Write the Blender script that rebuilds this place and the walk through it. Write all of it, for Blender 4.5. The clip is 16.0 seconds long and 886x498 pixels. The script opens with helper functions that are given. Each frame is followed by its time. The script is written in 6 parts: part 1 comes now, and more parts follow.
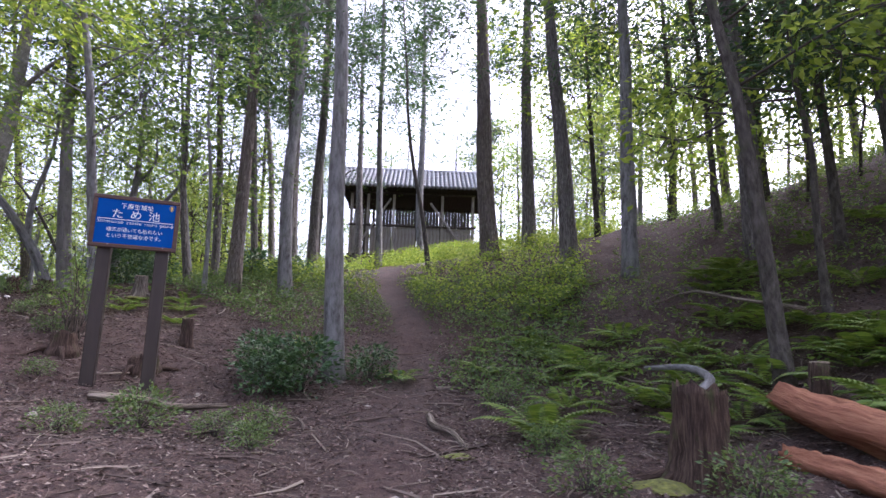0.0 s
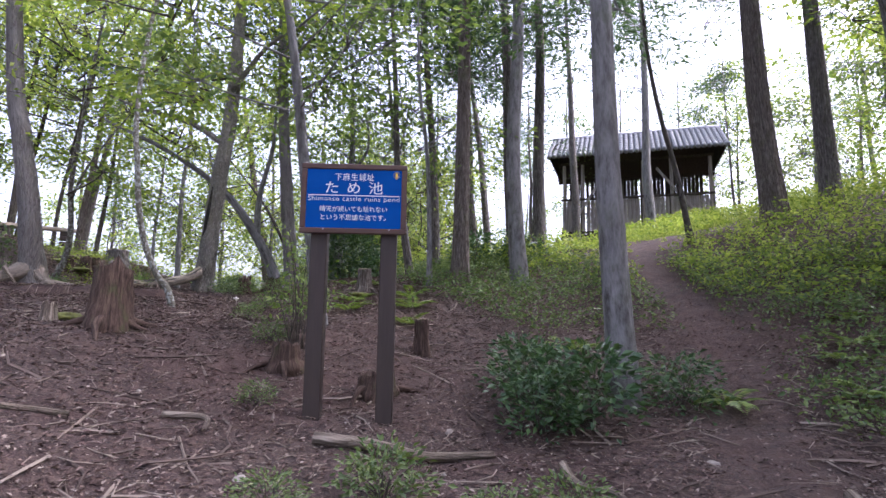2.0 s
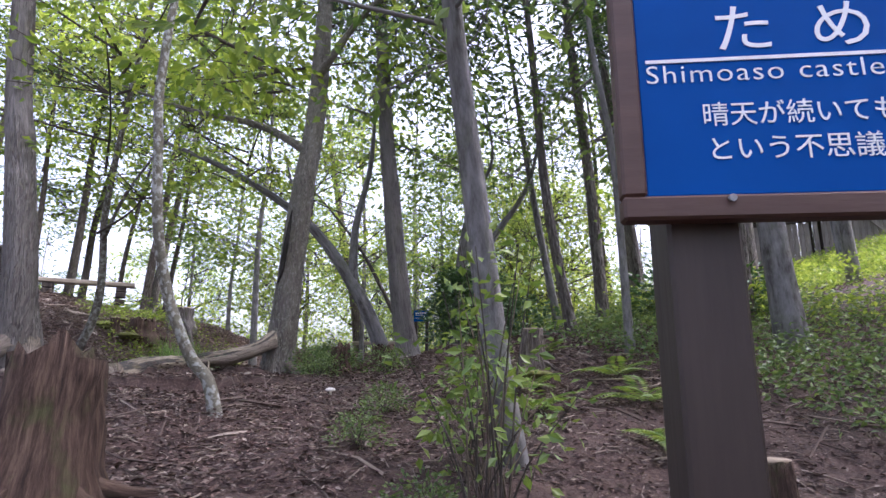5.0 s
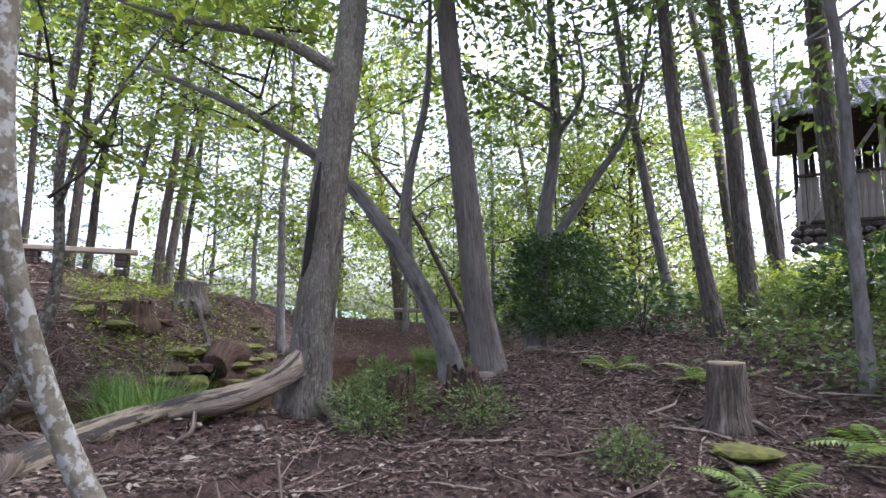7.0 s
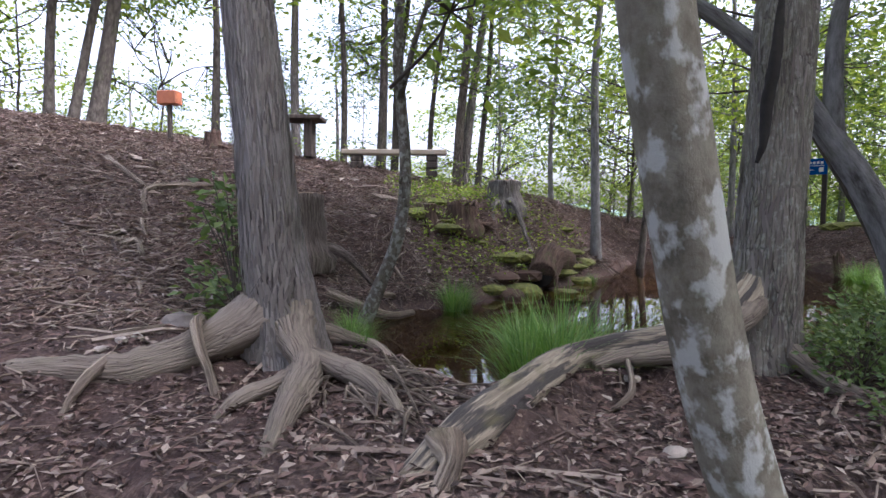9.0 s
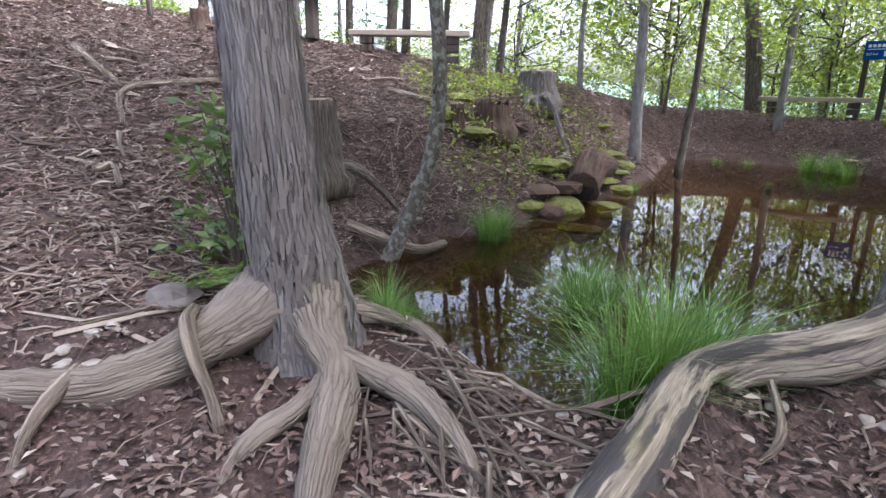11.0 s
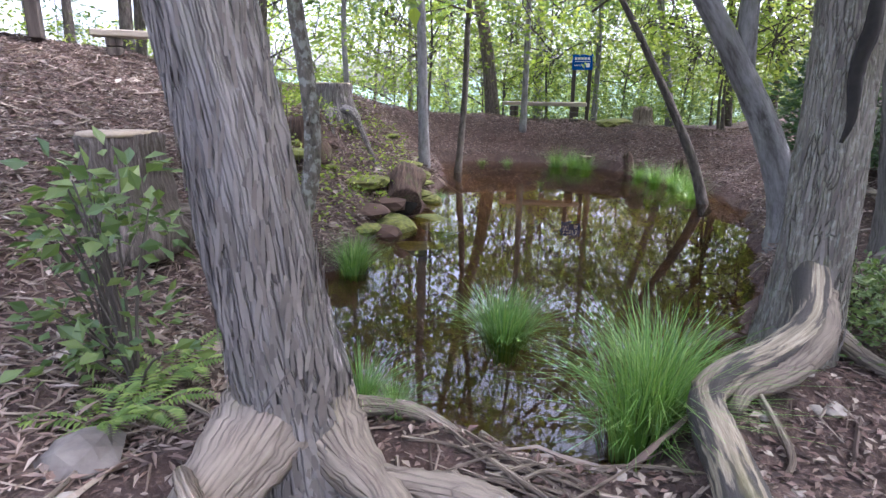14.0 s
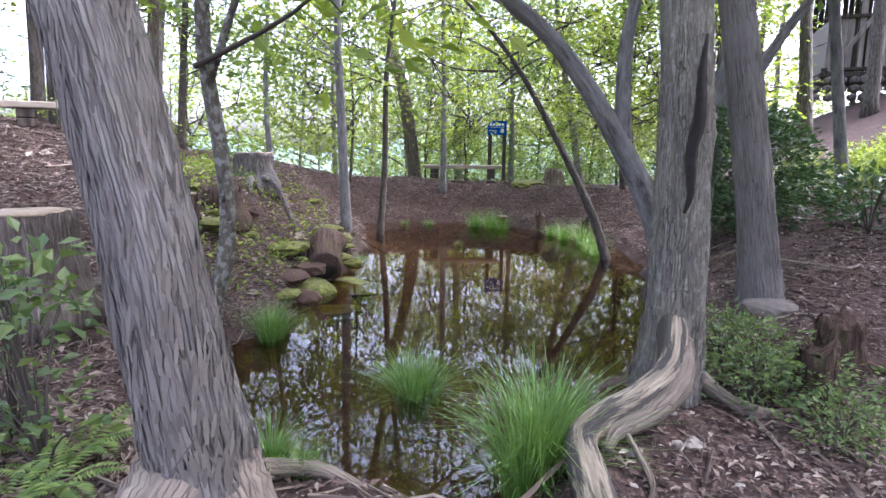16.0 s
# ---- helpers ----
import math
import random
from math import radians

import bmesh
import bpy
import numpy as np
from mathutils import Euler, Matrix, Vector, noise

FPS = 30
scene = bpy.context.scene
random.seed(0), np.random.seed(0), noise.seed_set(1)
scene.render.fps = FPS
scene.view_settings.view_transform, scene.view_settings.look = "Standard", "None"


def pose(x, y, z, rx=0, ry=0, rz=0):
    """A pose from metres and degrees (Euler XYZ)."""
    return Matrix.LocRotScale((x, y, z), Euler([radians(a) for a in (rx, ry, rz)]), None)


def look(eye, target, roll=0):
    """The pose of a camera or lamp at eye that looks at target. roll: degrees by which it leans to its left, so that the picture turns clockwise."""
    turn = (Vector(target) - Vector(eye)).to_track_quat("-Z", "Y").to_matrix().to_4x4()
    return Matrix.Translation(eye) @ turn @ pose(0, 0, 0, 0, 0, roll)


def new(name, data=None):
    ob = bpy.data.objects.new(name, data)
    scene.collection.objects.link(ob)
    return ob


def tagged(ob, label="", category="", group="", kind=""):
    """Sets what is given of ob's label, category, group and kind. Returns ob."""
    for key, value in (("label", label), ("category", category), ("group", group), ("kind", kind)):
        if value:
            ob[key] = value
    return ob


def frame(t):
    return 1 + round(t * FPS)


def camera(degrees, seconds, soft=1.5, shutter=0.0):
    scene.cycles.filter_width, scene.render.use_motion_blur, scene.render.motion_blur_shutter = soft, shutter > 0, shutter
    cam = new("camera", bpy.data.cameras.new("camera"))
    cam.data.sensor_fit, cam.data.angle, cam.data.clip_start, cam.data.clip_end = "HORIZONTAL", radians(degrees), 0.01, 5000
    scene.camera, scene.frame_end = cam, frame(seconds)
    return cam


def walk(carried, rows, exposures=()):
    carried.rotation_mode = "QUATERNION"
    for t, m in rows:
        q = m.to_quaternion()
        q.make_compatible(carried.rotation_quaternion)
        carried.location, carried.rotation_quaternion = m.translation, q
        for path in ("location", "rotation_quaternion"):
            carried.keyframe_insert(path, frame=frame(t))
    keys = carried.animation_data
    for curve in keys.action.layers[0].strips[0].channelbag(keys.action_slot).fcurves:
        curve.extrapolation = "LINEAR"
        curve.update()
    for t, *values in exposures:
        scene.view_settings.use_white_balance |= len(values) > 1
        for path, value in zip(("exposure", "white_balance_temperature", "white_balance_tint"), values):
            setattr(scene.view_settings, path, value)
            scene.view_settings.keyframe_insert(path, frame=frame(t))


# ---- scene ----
cam = camera(75.2, 16.0)
PATH = [
    (0, (4.901, 0.948, 1.225), (4.134, 2.76, 1.578), 1.7),
    (0.5, (4.31, 1.318, 1.246), (3.275, 3.002, 1.548), 1.8),
    (1, (3.876, 1.738, 1.291), (2.688, 3.325, 1.559), 0.9),
    (1.5, (3.434, 2.288, 1.428), (2.161, 3.808, 1.689), 0.3),
    (2, (2.785, 2.64, 1.503), (1.443, 4.096, 1.782), 0.9),
    (2.5, (2.303, 3.183, 1.43), (0.944, 4.623, 1.713), 0.7),
    (3, (1.702, 3.767, 1.719), (0.32, 5.186, 1.997), 0.5),
    (3.5, (0.952, 4.083, 1.851), (-0.463, 5.455, 2.195), 0.8),
    (4, (0.323, 4.255, 1.899), (-1.104, 5.592, 2.319), 1.0),
    (4.5, (-0.378, 4.475, 2.05), (-1.854, 5.749, 2.498), 0.6),
    (4.7, (-0.635, 4.485, 2.03), (-2.13, 5.731, 2.488), 0.2),
    (6.8, (-3.128, 5.483, 2.687), (-4.714, 6.674, 2.943), 0.4),
    (7, (-3.341, 5.584, 2.834), (-4.939, 6.759, 3.083), 0.5),
    (7.5, (-3.727, 5.6, 2.994), (-5.419, 6.634, 3.247), 0.7),
    (8, (-4.138, 5.559, 2.994), (-5.937, 6.396, 3.245), 0.6),
    (8.5, (-4.545, 5.361, 2.97), (-6.451, 5.933, 3.176), 0.4),
    (9, (-5.08, 5.206, 2.885), (-7.039, 5.598, 2.776), 0.4),
    (9.2, (-5.153, 5.207, 2.901), (-7.095, 5.572, 2.594), 0.2),
    (11.3, (-6.148, 5.099, 3.205), (-8.034, 5.483, 2.662), 0.8),
    (11.5, (-6.25, 5.11, 3.211), (-8.129, 5.53, 2.669), 0.6),
    (12, (-6.416, 4.979, 3.254), (-8.261, 5.509, 2.691), 0.8),
    (12.5, (-6.492, 4.66, 3.328), (-8.318, 5.258, 2.771), 1.7),
    (13, (-6.642, 4.551, 3.323), (-8.418, 5.285, 2.768), 1.3),
    (13.5, (-6.734, 4.433, 3.382), (-8.387, 5.416, 2.836), 1.1),
    (14, (-6.701, 4.293, 3.385), (-8.229, 5.47, 2.857), 0.8),
    (14.5, (-6.606, 4.24, 3.394), (-8.044, 5.525, 2.863), 0.4),
    (15, (-6.484, 4.266, 3.386), (-7.884, 5.594, 2.859), 0.1),
    (15.5, (-6.412, 4.249, 3.472), (-7.802, 5.605, 2.994), 0.3),
    (16, (-6.398, 4.227, 3.507), (-7.804, 5.61, 3.173), 0.5),
]
walk(cam, [(t, look(eye, target, roll)) for t, eye, target, roll in PATH],
     exposures=[(0.0, 2.33, 5750, 28), (4.5, 2.35, 5750, 27), (7.0, 2.57, 5750, 25), (9.0, 2.27, 5750, 23), (11.5, 3.03, 5700, 22), (16.0, 3.17, 5600, 27)])

# ---- world, sun ----
wd = bpy.data.worlds.new("world")
scene.world = wd
wd.use_nodes = True
wn = wd.node_tree.nodes
wl = wd.node_tree.links
sky = wn.new("ShaderNodeTexSky")
sky.sky_type = 'NISHITA'
sky.sun_disc = False
sky.sun_elevation = radians(52)
sky.sun_rotation = radians(35)
sky.air_density = 1.0
sky.dust_density = 6.0
hs = wn.new("ShaderNodeHueSaturation")
hs.inputs["Saturation"].default_value = 0.5
wl.new(sky.outputs[0], hs.inputs["Color"])
wl.new(hs.outputs[0], wn["Background"].inputs["Color"])
wn["Background"].inputs["Strength"].default_value = 0.15
sun = new("sun", bpy.data.lights.new("sun", 'SUN'))
sun.data.energy = 1.2
sun.data.angle = radians(25)
sun.data.color = (1.0, 0.98, 0.95)
sun.matrix_world = look((0, 0, 60), (-18, -25.7, 20))


# ---- materials ----
def mat(name, build):
    m = bpy.data.materials.new(name)
    m.use_nodes = True
    nt = m.node_tree
    build(nt, nt.nodes["Principled BSDF"], nt.nodes["Material Output"])
    return m


def ramp(nt, fac, stops):
    r = nt.nodes.new("ShaderNodeValToRGB")
    el = r.color_ramp.elements
    while len(el) < len(stops):
        el.new(0.5)
    for e, (p, c) in zip(el, stops):
        e.position = p
        e.color = (*c, 1)
    nt.links.new(fac, r.inputs[0])
    return r.outputs[0]


def noise_tex(nt, scale, detail=4, stretch=(1, 1, 1), rough=0.6, coord="Object"):
    if coord == "grain":
        tc = nt.nodes.new("ShaderNodeAttribute")
        tc.attribute_name = "grain"
        coord = "Vector"
    else:
        tc = nt.nodes.new("ShaderNodeTexCoord")
    mp = nt.nodes.new("ShaderNodeMapping")
    mp.inputs["Scale"].default_value = stretch
    n = nt.nodes.new("ShaderNodeTexNoise")
    n.inputs["Scale"].default_value = scale
    n.inputs["Detail"].default_value = detail
    n.inputs["Roughness"].default_value = rough
    nt.links.new(tc.outputs[coord], mp.inputs[0])
    nt.links.new(mp.outputs[0], n.inputs["Vector"])
    return n.outputs["Fac"]


def mixc(nt, fac, a, b, mode='MIX'):
    m = nt.nodes.new("ShaderNodeMix")
    m.data_type = 'RGBA'
    m.blend_type = mode
    for sock, v in ((m.inputs["Factor"], fac), (m.inputs["A"], a), (m.inputs["B"], b)):
        if isinstance(v, bpy.types.NodeSocket):
            nt.links.new(v, sock)
        elif isinstance(v, (int, float)):
            sock.default_value = v
        else:
            sock.default_value = (*v, 1)
    return m.outputs["Result"]


def bump(nt, bs, height, strength=0.5, dist=0.02):
    b = nt.nodes.new("ShaderNodeBump")
    b.inputs["Strength"].default_value = strength
    b.inputs["Distance"].default_value = dist
    nt.links.new(height, b.inputs["Height"])
    nt.links.new(b.outputs[0], bs.inputs["Normal"])


def math_node(nt, op, a, b=0.0):
    n = nt.nodes.new("ShaderNodeMath")
    n.operation = op
    for sock, v in zip(n.inputs, (a, b)):
        if isinstance(v, bpy.types.NodeSocket):
            nt.links.new(v, sock)
        else:
            sock.default_value = v
    return n.outputs[0]


def bark(name, dark, mid, light, stretch=(1, 1, 0.17), scale=46, lichen=None, moss=0.0, bstr=0.9, coord="grain", furrow=0):
    def build(nt, bs, out):
        f = noise_tex(nt, scale, 8, stretch, 0.72, coord=coord)
        big = noise_tex(nt, 2.2, 3, (1, 1, 0.5), coord=coord)
        c = ramp(nt, f, [(0.36, dark), (0.5, mid), (0.68, light)])
        c = mixc(nt, ramp(nt, big, [(0.35, (0, 0, 0)), (0.7, (0.6, 0.6, 0.6))]), c, mid)
        if furrow:
            fu = noise_tex(nt, furrow, 4, (1, 1, 0.055), 0.55, coord=coord)
            line = ramp(nt, fu, [(0.40, (0, 0, 0)), (0.475, (1, 1, 1)), (0.525, (1, 1, 1)), (0.60, (0, 0, 0))])
            c = mixc(nt, math_node(nt, 'MULTIPLY', line, 0.42), c, dark)
        if lichen:
            v = noise_tex(nt, 24, 4, (1, 1, 0.75), coord=coord)
            c = mixc(nt, ramp(nt, v, [(0.5, (0, 0, 0)), (0.58, (0.85, 0.85, 0.85))]), c, lichen)
        if moss:
            v = noise_tex(nt, 6, 4, (1, 1, 0.6), coord=coord)
            c = mixc(nt, ramp(nt, v, [(0.55, (0, 0, 0)), (0.68, (moss, moss, moss))]), c, (0.07, 0.09, 0.03))
        nt.links.new(c, bs.inputs["Base Color"])
        bs.inputs["Roughness"].default_value = 0.95
        bs.inputs["Specular IOR Level"].default_value = 0.2
        h = math_node(nt, 'ADD', f, math_node(nt, 'MULTIPLY', noise_tex(nt, 90, 3, (1, 1, 0.3), coord=coord), 0.3))
        if furrow:
            h = math_node(nt, 'SUBTRACT', h, math_node(nt, 'MULTIPLY', line, 0.5))
        bump(nt, bs, h, bstr, 0.03)
    return mat(name, build)


def plate_bark(name, dark, mid, light, scale=30, along=0.11, lichen=None, moss=0.25, bstr=0.9):
    """Long bark strips parted by dark fissures, each strip of its own shade, with fine fibres."""
    def build(nt, bs, out):
        at = nt.nodes.new("ShaderNodeAttribute")
        at.attribute_name = "grain"
        warp = nt.nodes.new("ShaderNodeTexNoise")
        warp.inputs["Scale"].default_value = 7
        warp.inputs["Detail"].default_value = 3
        nt.links.new(at.outputs["Vector"], warp.inputs["Vector"])
        off = nt.nodes.new("ShaderNodeVectorMath")
        off.operation = 'MULTIPLY_ADD'
        nt.links.new(warp.outputs["Color"], off.inputs[0])
        off.inputs[1].default_value = (0.022, 0.022, 0.25)
        nt.links.new(at.outputs["Vector"], off.inputs[2])
        mp = nt.nodes.new("ShaderNodeMapping")
        mp.inputs["Scale"].default_value = (1, 1, along)
        nt.links.new(off.outputs[0], mp.inputs["Vector"])
        edge = nt.nodes.new("ShaderNodeTexVoronoi")
        edge.feature = 'DISTANCE_TO_EDGE'
        cell = nt.nodes.new("ShaderNodeTexVoronoi")
        for v in (edge, cell):
            v.inputs["Scale"].default_value = scale
            nt.links.new(mp.outputs[0], v.inputs["Vector"])
        fib = noise_tex(nt, 120, 5, (1, 1, 0.07), 0.65, coord="grain")
        big = noise_tex(nt, 3.0, 4, (1, 1, 0.5), coord="grain")
        c = ramp(nt, fib, [(0.32, mid), (0.7, light)])
        sep = nt.nodes.new("ShaderNodeSeparateColor")
        nt.links.new(cell.outputs["Color"], sep.inputs[0])
        c = mixc(nt, math_node(nt, 'MULTIPLY', sep.outputs[0], 0.5), c, mid)
        c = mixc(nt, ramp(nt, big, [(0.35, (0, 0, 0)), (0.72, (0.7, 0.7, 0.7))]), c, light)
        if lichen:
            v = noise_tex(nt, 34, 5, (1, 1, 0.6), 0.65, coord="grain")
            c = mixc(nt, ramp(nt, v, [(0.5, (0, 0, 0)), (0.62, (0.75, 0.75, 0.75))]), c, lichen)
        if moss:
            v = noise_tex(nt, 5, 5, (1, 1, 0.6), coord="grain")
            c = mixc(nt, ramp(nt, v, [(0.54, (0, 0, 0)), (0.7, (moss, moss, moss))]), c, (0.09, 0.10, 0.035))
        gap = ramp(nt, edge.outputs["Distance"], [(0.0, (1, 1, 1)), (0.06, (0.4, 0.4, 0.4)), (0.2, (0, 0, 0))])
        patchy = noise_tex(nt, 9, 3, (1, 1, 0.4), coord="grain")
        gap = math_node(nt, 'MULTIPLY', gap, ramp(nt, patchy, [(0.38, (0.25, 0.25, 0.25)), (0.6, (1, 1, 1))]))
        c = mixc(nt, math_node(nt, 'MULTIPLY', gap, 0.62), c, dark)
        nt.links.new(c, bs.inputs["Base Color"])
        bs.inputs["Roughness"].default_value = 0.95
        bs.inputs["Specular IOR Level"].default_value = 0.2
        h = math_node(nt, 'SUBTRACT', math_node(nt, 'MULTIPLY', fib, 0.35), math_node(nt, 'MULTIPLY', gap, 0.8))
        h = math_node(nt, 'ADD', h, math_node(nt, 'MULTIPLY', sep.outputs[1], 0.3))
        bump(nt, bs, h, bstr, 0.02)
    return mat(name, build)


def stripped_wood(name):
    """Bared root wood: pale fibres with long black streaks of old bark."""
    def build(nt, bs, out):
        f = noise_tex(nt, 70, 6, (1, 1, 0.05), 0.7, coord="grain")
        st = noise_tex(nt, 13, 5, (1, 1, 0.13), 0.6, coord="grain")
        pt = noise_tex(nt, 7, 3, (1, 1, 0.4), 0.5, coord="grain")
        c = ramp(nt, f, [(0.3, (0.10, 0.08, 0.058)), (0.5, (0.23, 0.195, 0.14)), (0.7, (0.42, 0.375, 0.285))])
        c = mixc(nt, ramp(nt, st, [(0.49, (0, 0, 0)), (0.54, (0.92, 0.92, 0.92))]), c, (0.025, 0.022, 0.022))
        c = mixc(nt, ramp(nt, pt, [(0.6, (0, 0, 0)), (0.68, (0.6, 0.6, 0.6))]), c, (0.13, 0.12, 0.05))
        nt.links.new(c, bs.inputs["Base Color"])
        bs.inputs["Roughness"].default_value = 0.85
        bump(nt, bs, math_node(nt, 'SUBTRACT', f, math_node(nt, 'MULTIPLY', st, 0.6)), 0.8, 0.02)
    return mat(name, build)


def leafy(name, c1, c2, c3, trans=0.45, rough=0.45):
    def build(nt, bs, out):
        g = nt.nodes.new("ShaderNodeNewGeometry")
        c = ramp(nt, g.outputs["Random Per Island"], [(0.1, c1), (0.5, c2), (0.92, c3)])
        c = mixc(nt, math_node(nt, 'MULTIPLY', noise_tex(nt, 1.3, 2), 0.5), c, c1)
        nt.links.new(c, bs.inputs["Base Color"])
        bs.inputs["Roughness"].default_value = rough
        tr = nt.nodes.new("ShaderNodeBsdfTranslucent")
        nt.links.new(mixc(nt, 1.0, c, (1.0, 1.0, 0.45), 'MULTIPLY'), tr.inputs[0])
        mx = nt.nodes.new("ShaderNodeMixShader")
        mx.inputs[0].default_value = trans
        nt.links.new(bs.outputs[0], mx.inputs[1])
        nt.links.new(tr.outputs[0], mx.inputs[2])
        nt.links.new(mx.outputs[0], out.inputs[0])
    return mat(name, build)


def plain(name, c1, c2, scale=8, rough=0.6, stretch=(1, 1, 1), bstr=0.3, coord="Object"):
    def build(nt, bs, out):
        f = noise_tex(nt, scale, 5, stretch, coord=coord)
        f2 = noise_tex(nt, scale * 0.15, 3, coord=coord)
        c = ramp(nt, f, [(0.3, c1), (0.7, c2)])
        c = mixc(nt, math_node(nt, 'MULTIPLY', f2, 0.6), c, c1)
        nt.links.new(c, bs.inputs["Base Color"])
        bs.inputs["Roughness"].default_value = rough
        bump(nt, bs, f, bstr, 0.01)
    return mat(name, build)


def scatter_mat(name, cols, rough=0.8):
    def build(nt, bs, out):
        g = nt.nodes.new("ShaderNodeNewGeometry")
        n = len(cols)
        c = ramp(nt, g.outputs["Random Per Island"], [((i + 0.5) / n, c) for i, c in enumerate(cols)])
        c = mixc(nt, math_node(nt, 'MULTIPLY', noise_tex(nt, 60, 3), 0.5), c, cols[0])
        nt.links.new(c, bs.inputs["Base Color"])
        bs.inputs["Roughness"].default_value = rough
    return mat(name, build)


M_CEDAR = bark("cedar_bark", (0.04, 0.034, 0.03), (0.165, 0.148, 0.134), (0.30, 0.28, 0.262), moss=0.3, furrow=30)
M_CEDAR_RED = bark("reddish_cedar_bark", (0.04, 0.031, 0.026), (0.165, 0.137, 0.118), (0.29, 0.258, 0.232), moss=0.25, furrow=28)
M_GREY = bark("grey_bark", (0.06, 0.055, 0.05), (0.16, 0.155, 0.15), (0.27, 0.265, 0.26), stretch=(1, 1, 0.2), scale=20, moss=0.3, bstr=0.6)
M_DARK = bark("dark_bark", (0.02, 0.017, 0.014), (0.07, 0.06, 0.05), (0.14, 0.125, 0.11), stretch=(1, 1, 0.25), scale=22, moss=0.3)
M_LICHEN = bark("lichen_bark", (0.075, 0.07, 0.05), (0.135, 0.125, 0.095), (0.20, 0.19, 0.15), stretch=(1, 1, 0.7), scale=30, lichen=(0.33, 0.345, 0.32), moss=0.3, bstr=0.25)
M_DARK_LICHEN = bark("spotted_dark_bark", (0.035, 0.03, 0.025), (0.09, 0.08, 0.065), (0.17, 0.155, 0.13), stretch=(1, 1, 0.4), scale=22, lichen=(0.21, 0.215, 0.19), moss=0.3, bstr=0.5)
M_DEAD = bark("bare_dead_wood", (0.05, 0.036, 0.028), (0.24, 0.195, 0.15), (0.42, 0.36, 0.285), stretch=(1, 1, 0.05), scale=38, bstr=1.0, moss=0.3, furrow=34)
M_OLD = plate_bark("old_conifer_bark", (0.035, 0.03, 0.026), (0.115, 0.103, 0.094), (0.235, 0.22, 0.208), 62, 0.042)
M_SPLIT = plate_bark("lichened_grey_bark", (0.035, 0.031, 0.026), (0.12, 0.108, 0.09), (0.215, 0.2, 0.17), 60, 0.12, lichen=(0.27, 0.275, 0.24))
M_ROOT = plate_bark("root_bark", (0.035, 0.026, 0.021), (0.12, 0.098, 0.078), (0.235, 0.2, 0.162), 55, 0.06, moss=0.35, bstr=0.7)
M_BARED = stripped_wood("stripped_root_wood")
M_STUMP = bark("rotten_stump_wood", (0.012, 0.009, 0.008), (0.07, 0.045, 0.034), (0.16, 0.115, 0.085), stretch=(1, 1, 0.12), scale=34, moss=0.5)
M_CUT = plain("cut_wood_end", (0.20, 0.15, 0.10), (0.40, 0.33, 0.24), 20, 0.85)
M_REDLOG = bark("red_rotten_log", (0.10, 0.04, 0.025), (0.28, 0.12, 0.07), (0.45, 0.24, 0.14), stretch=(1, 1, 0.08), scale=24)
M_LEAF = leafy("yellow_green_leaves", (0.13, 0.20, 0.04), (0.25, 0.34, 0.07), (0.40, 0.47, 0.12), 0.6)
M_LEAF2 = leafy("mid_green_leaves", (0.09, 0.15, 0.06), (0.16, 0.24, 0.08), (0.26, 0.34, 0.12), 0.56)
M_NEEDLE = leafy("dark_conifer_foliage", (0.035, 0.075, 0.04), (0.06, 0.11, 0.05), (0.10, 0.16, 0.07), 0.4)
M_SHRUB = leafy("glossy_dark_shrub_leaves", (0.03, 0.075, 0.03), (0.055, 0.115, 0.04), (0.09, 0.16, 0.05), 0.28, 0.35)
M_LOW = leafy("undergrowth_leaves", (0.07, 0.12, 0.045), (0.125, 0.19, 0.065), (0.20, 0.265, 0.085), 0.4)
M_FERN = leafy("fern_fronds", (0.10, 0.17, 0.04), (0.17, 0.26, 0.06), (0.26, 0.34, 0.09), 0.4)
M_GRASS = leafy("sedge_blades", (0.07, 0.16, 0.03), (0.13, 0.26, 0.05), (0.24, 0.36, 0.10), 0.35)
M_MOSS = plain("moss", (0.045, 0.05, 0.014), (0.20, 0.21, 0.035), 22, 0.95, bstr=0.9)
M_LITTER = scatter_mat("leaf_litter", [(0.03, 0.018, 0.014), (0.085, 0.048, 0.037), (0.16, 0.10, 0.08), (0.10, 0.058, 0.044), (0.20, 0.14, 0.112), (0.045, 0.026, 0.02), (0.27, 0.22, 0.18)])
M_SHRED = scatter_mat("bark_shreds", [(0.13, 0.085, 0.065), (0.25, 0.185, 0.15), (0.36, 0.29, 0.245), (0.20, 0.13, 0.10), (0.48, 0.42, 0.36), (0.17, 0.115, 0.09)])
M_CHIP = scatter_mat("wood_chips", [(0.16, 0.115, 0.085), (0.26, 0.21, 0.165), (0.38, 0.33, 0.27), (0.12, 0.08, 0.06)])
M_FLAKE = scatter_mat("bark_flakes", [(0.09, 0.08, 0.07), (0.15, 0.133, 0.118), (0.21, 0.19, 0.17), (0.13, 0.11, 0.094)])
M_TWIG = scatter_mat("fallen_twigs", [(0.06, 0.04, 0.03), (0.12, 0.085, 0.065), (0.20, 0.155, 0.12), (0.28, 0.23, 0.18)])
M_STONE = plain("pale_stone", (0.20, 0.175, 0.145), (0.36, 0.325, 0.28), 14, 0.85)
M_ROCK = plain("wall_rock", (0.06, 0.05, 0.045), (0.17, 0.15, 0.13), 9, 0.9, bstr=0.8)
M_POST = plain("brown_sign_post", (0.026, 0.017, 0.013), (0.048, 0.033, 0.026), 18, 0.6, (1, 1, 0.1))
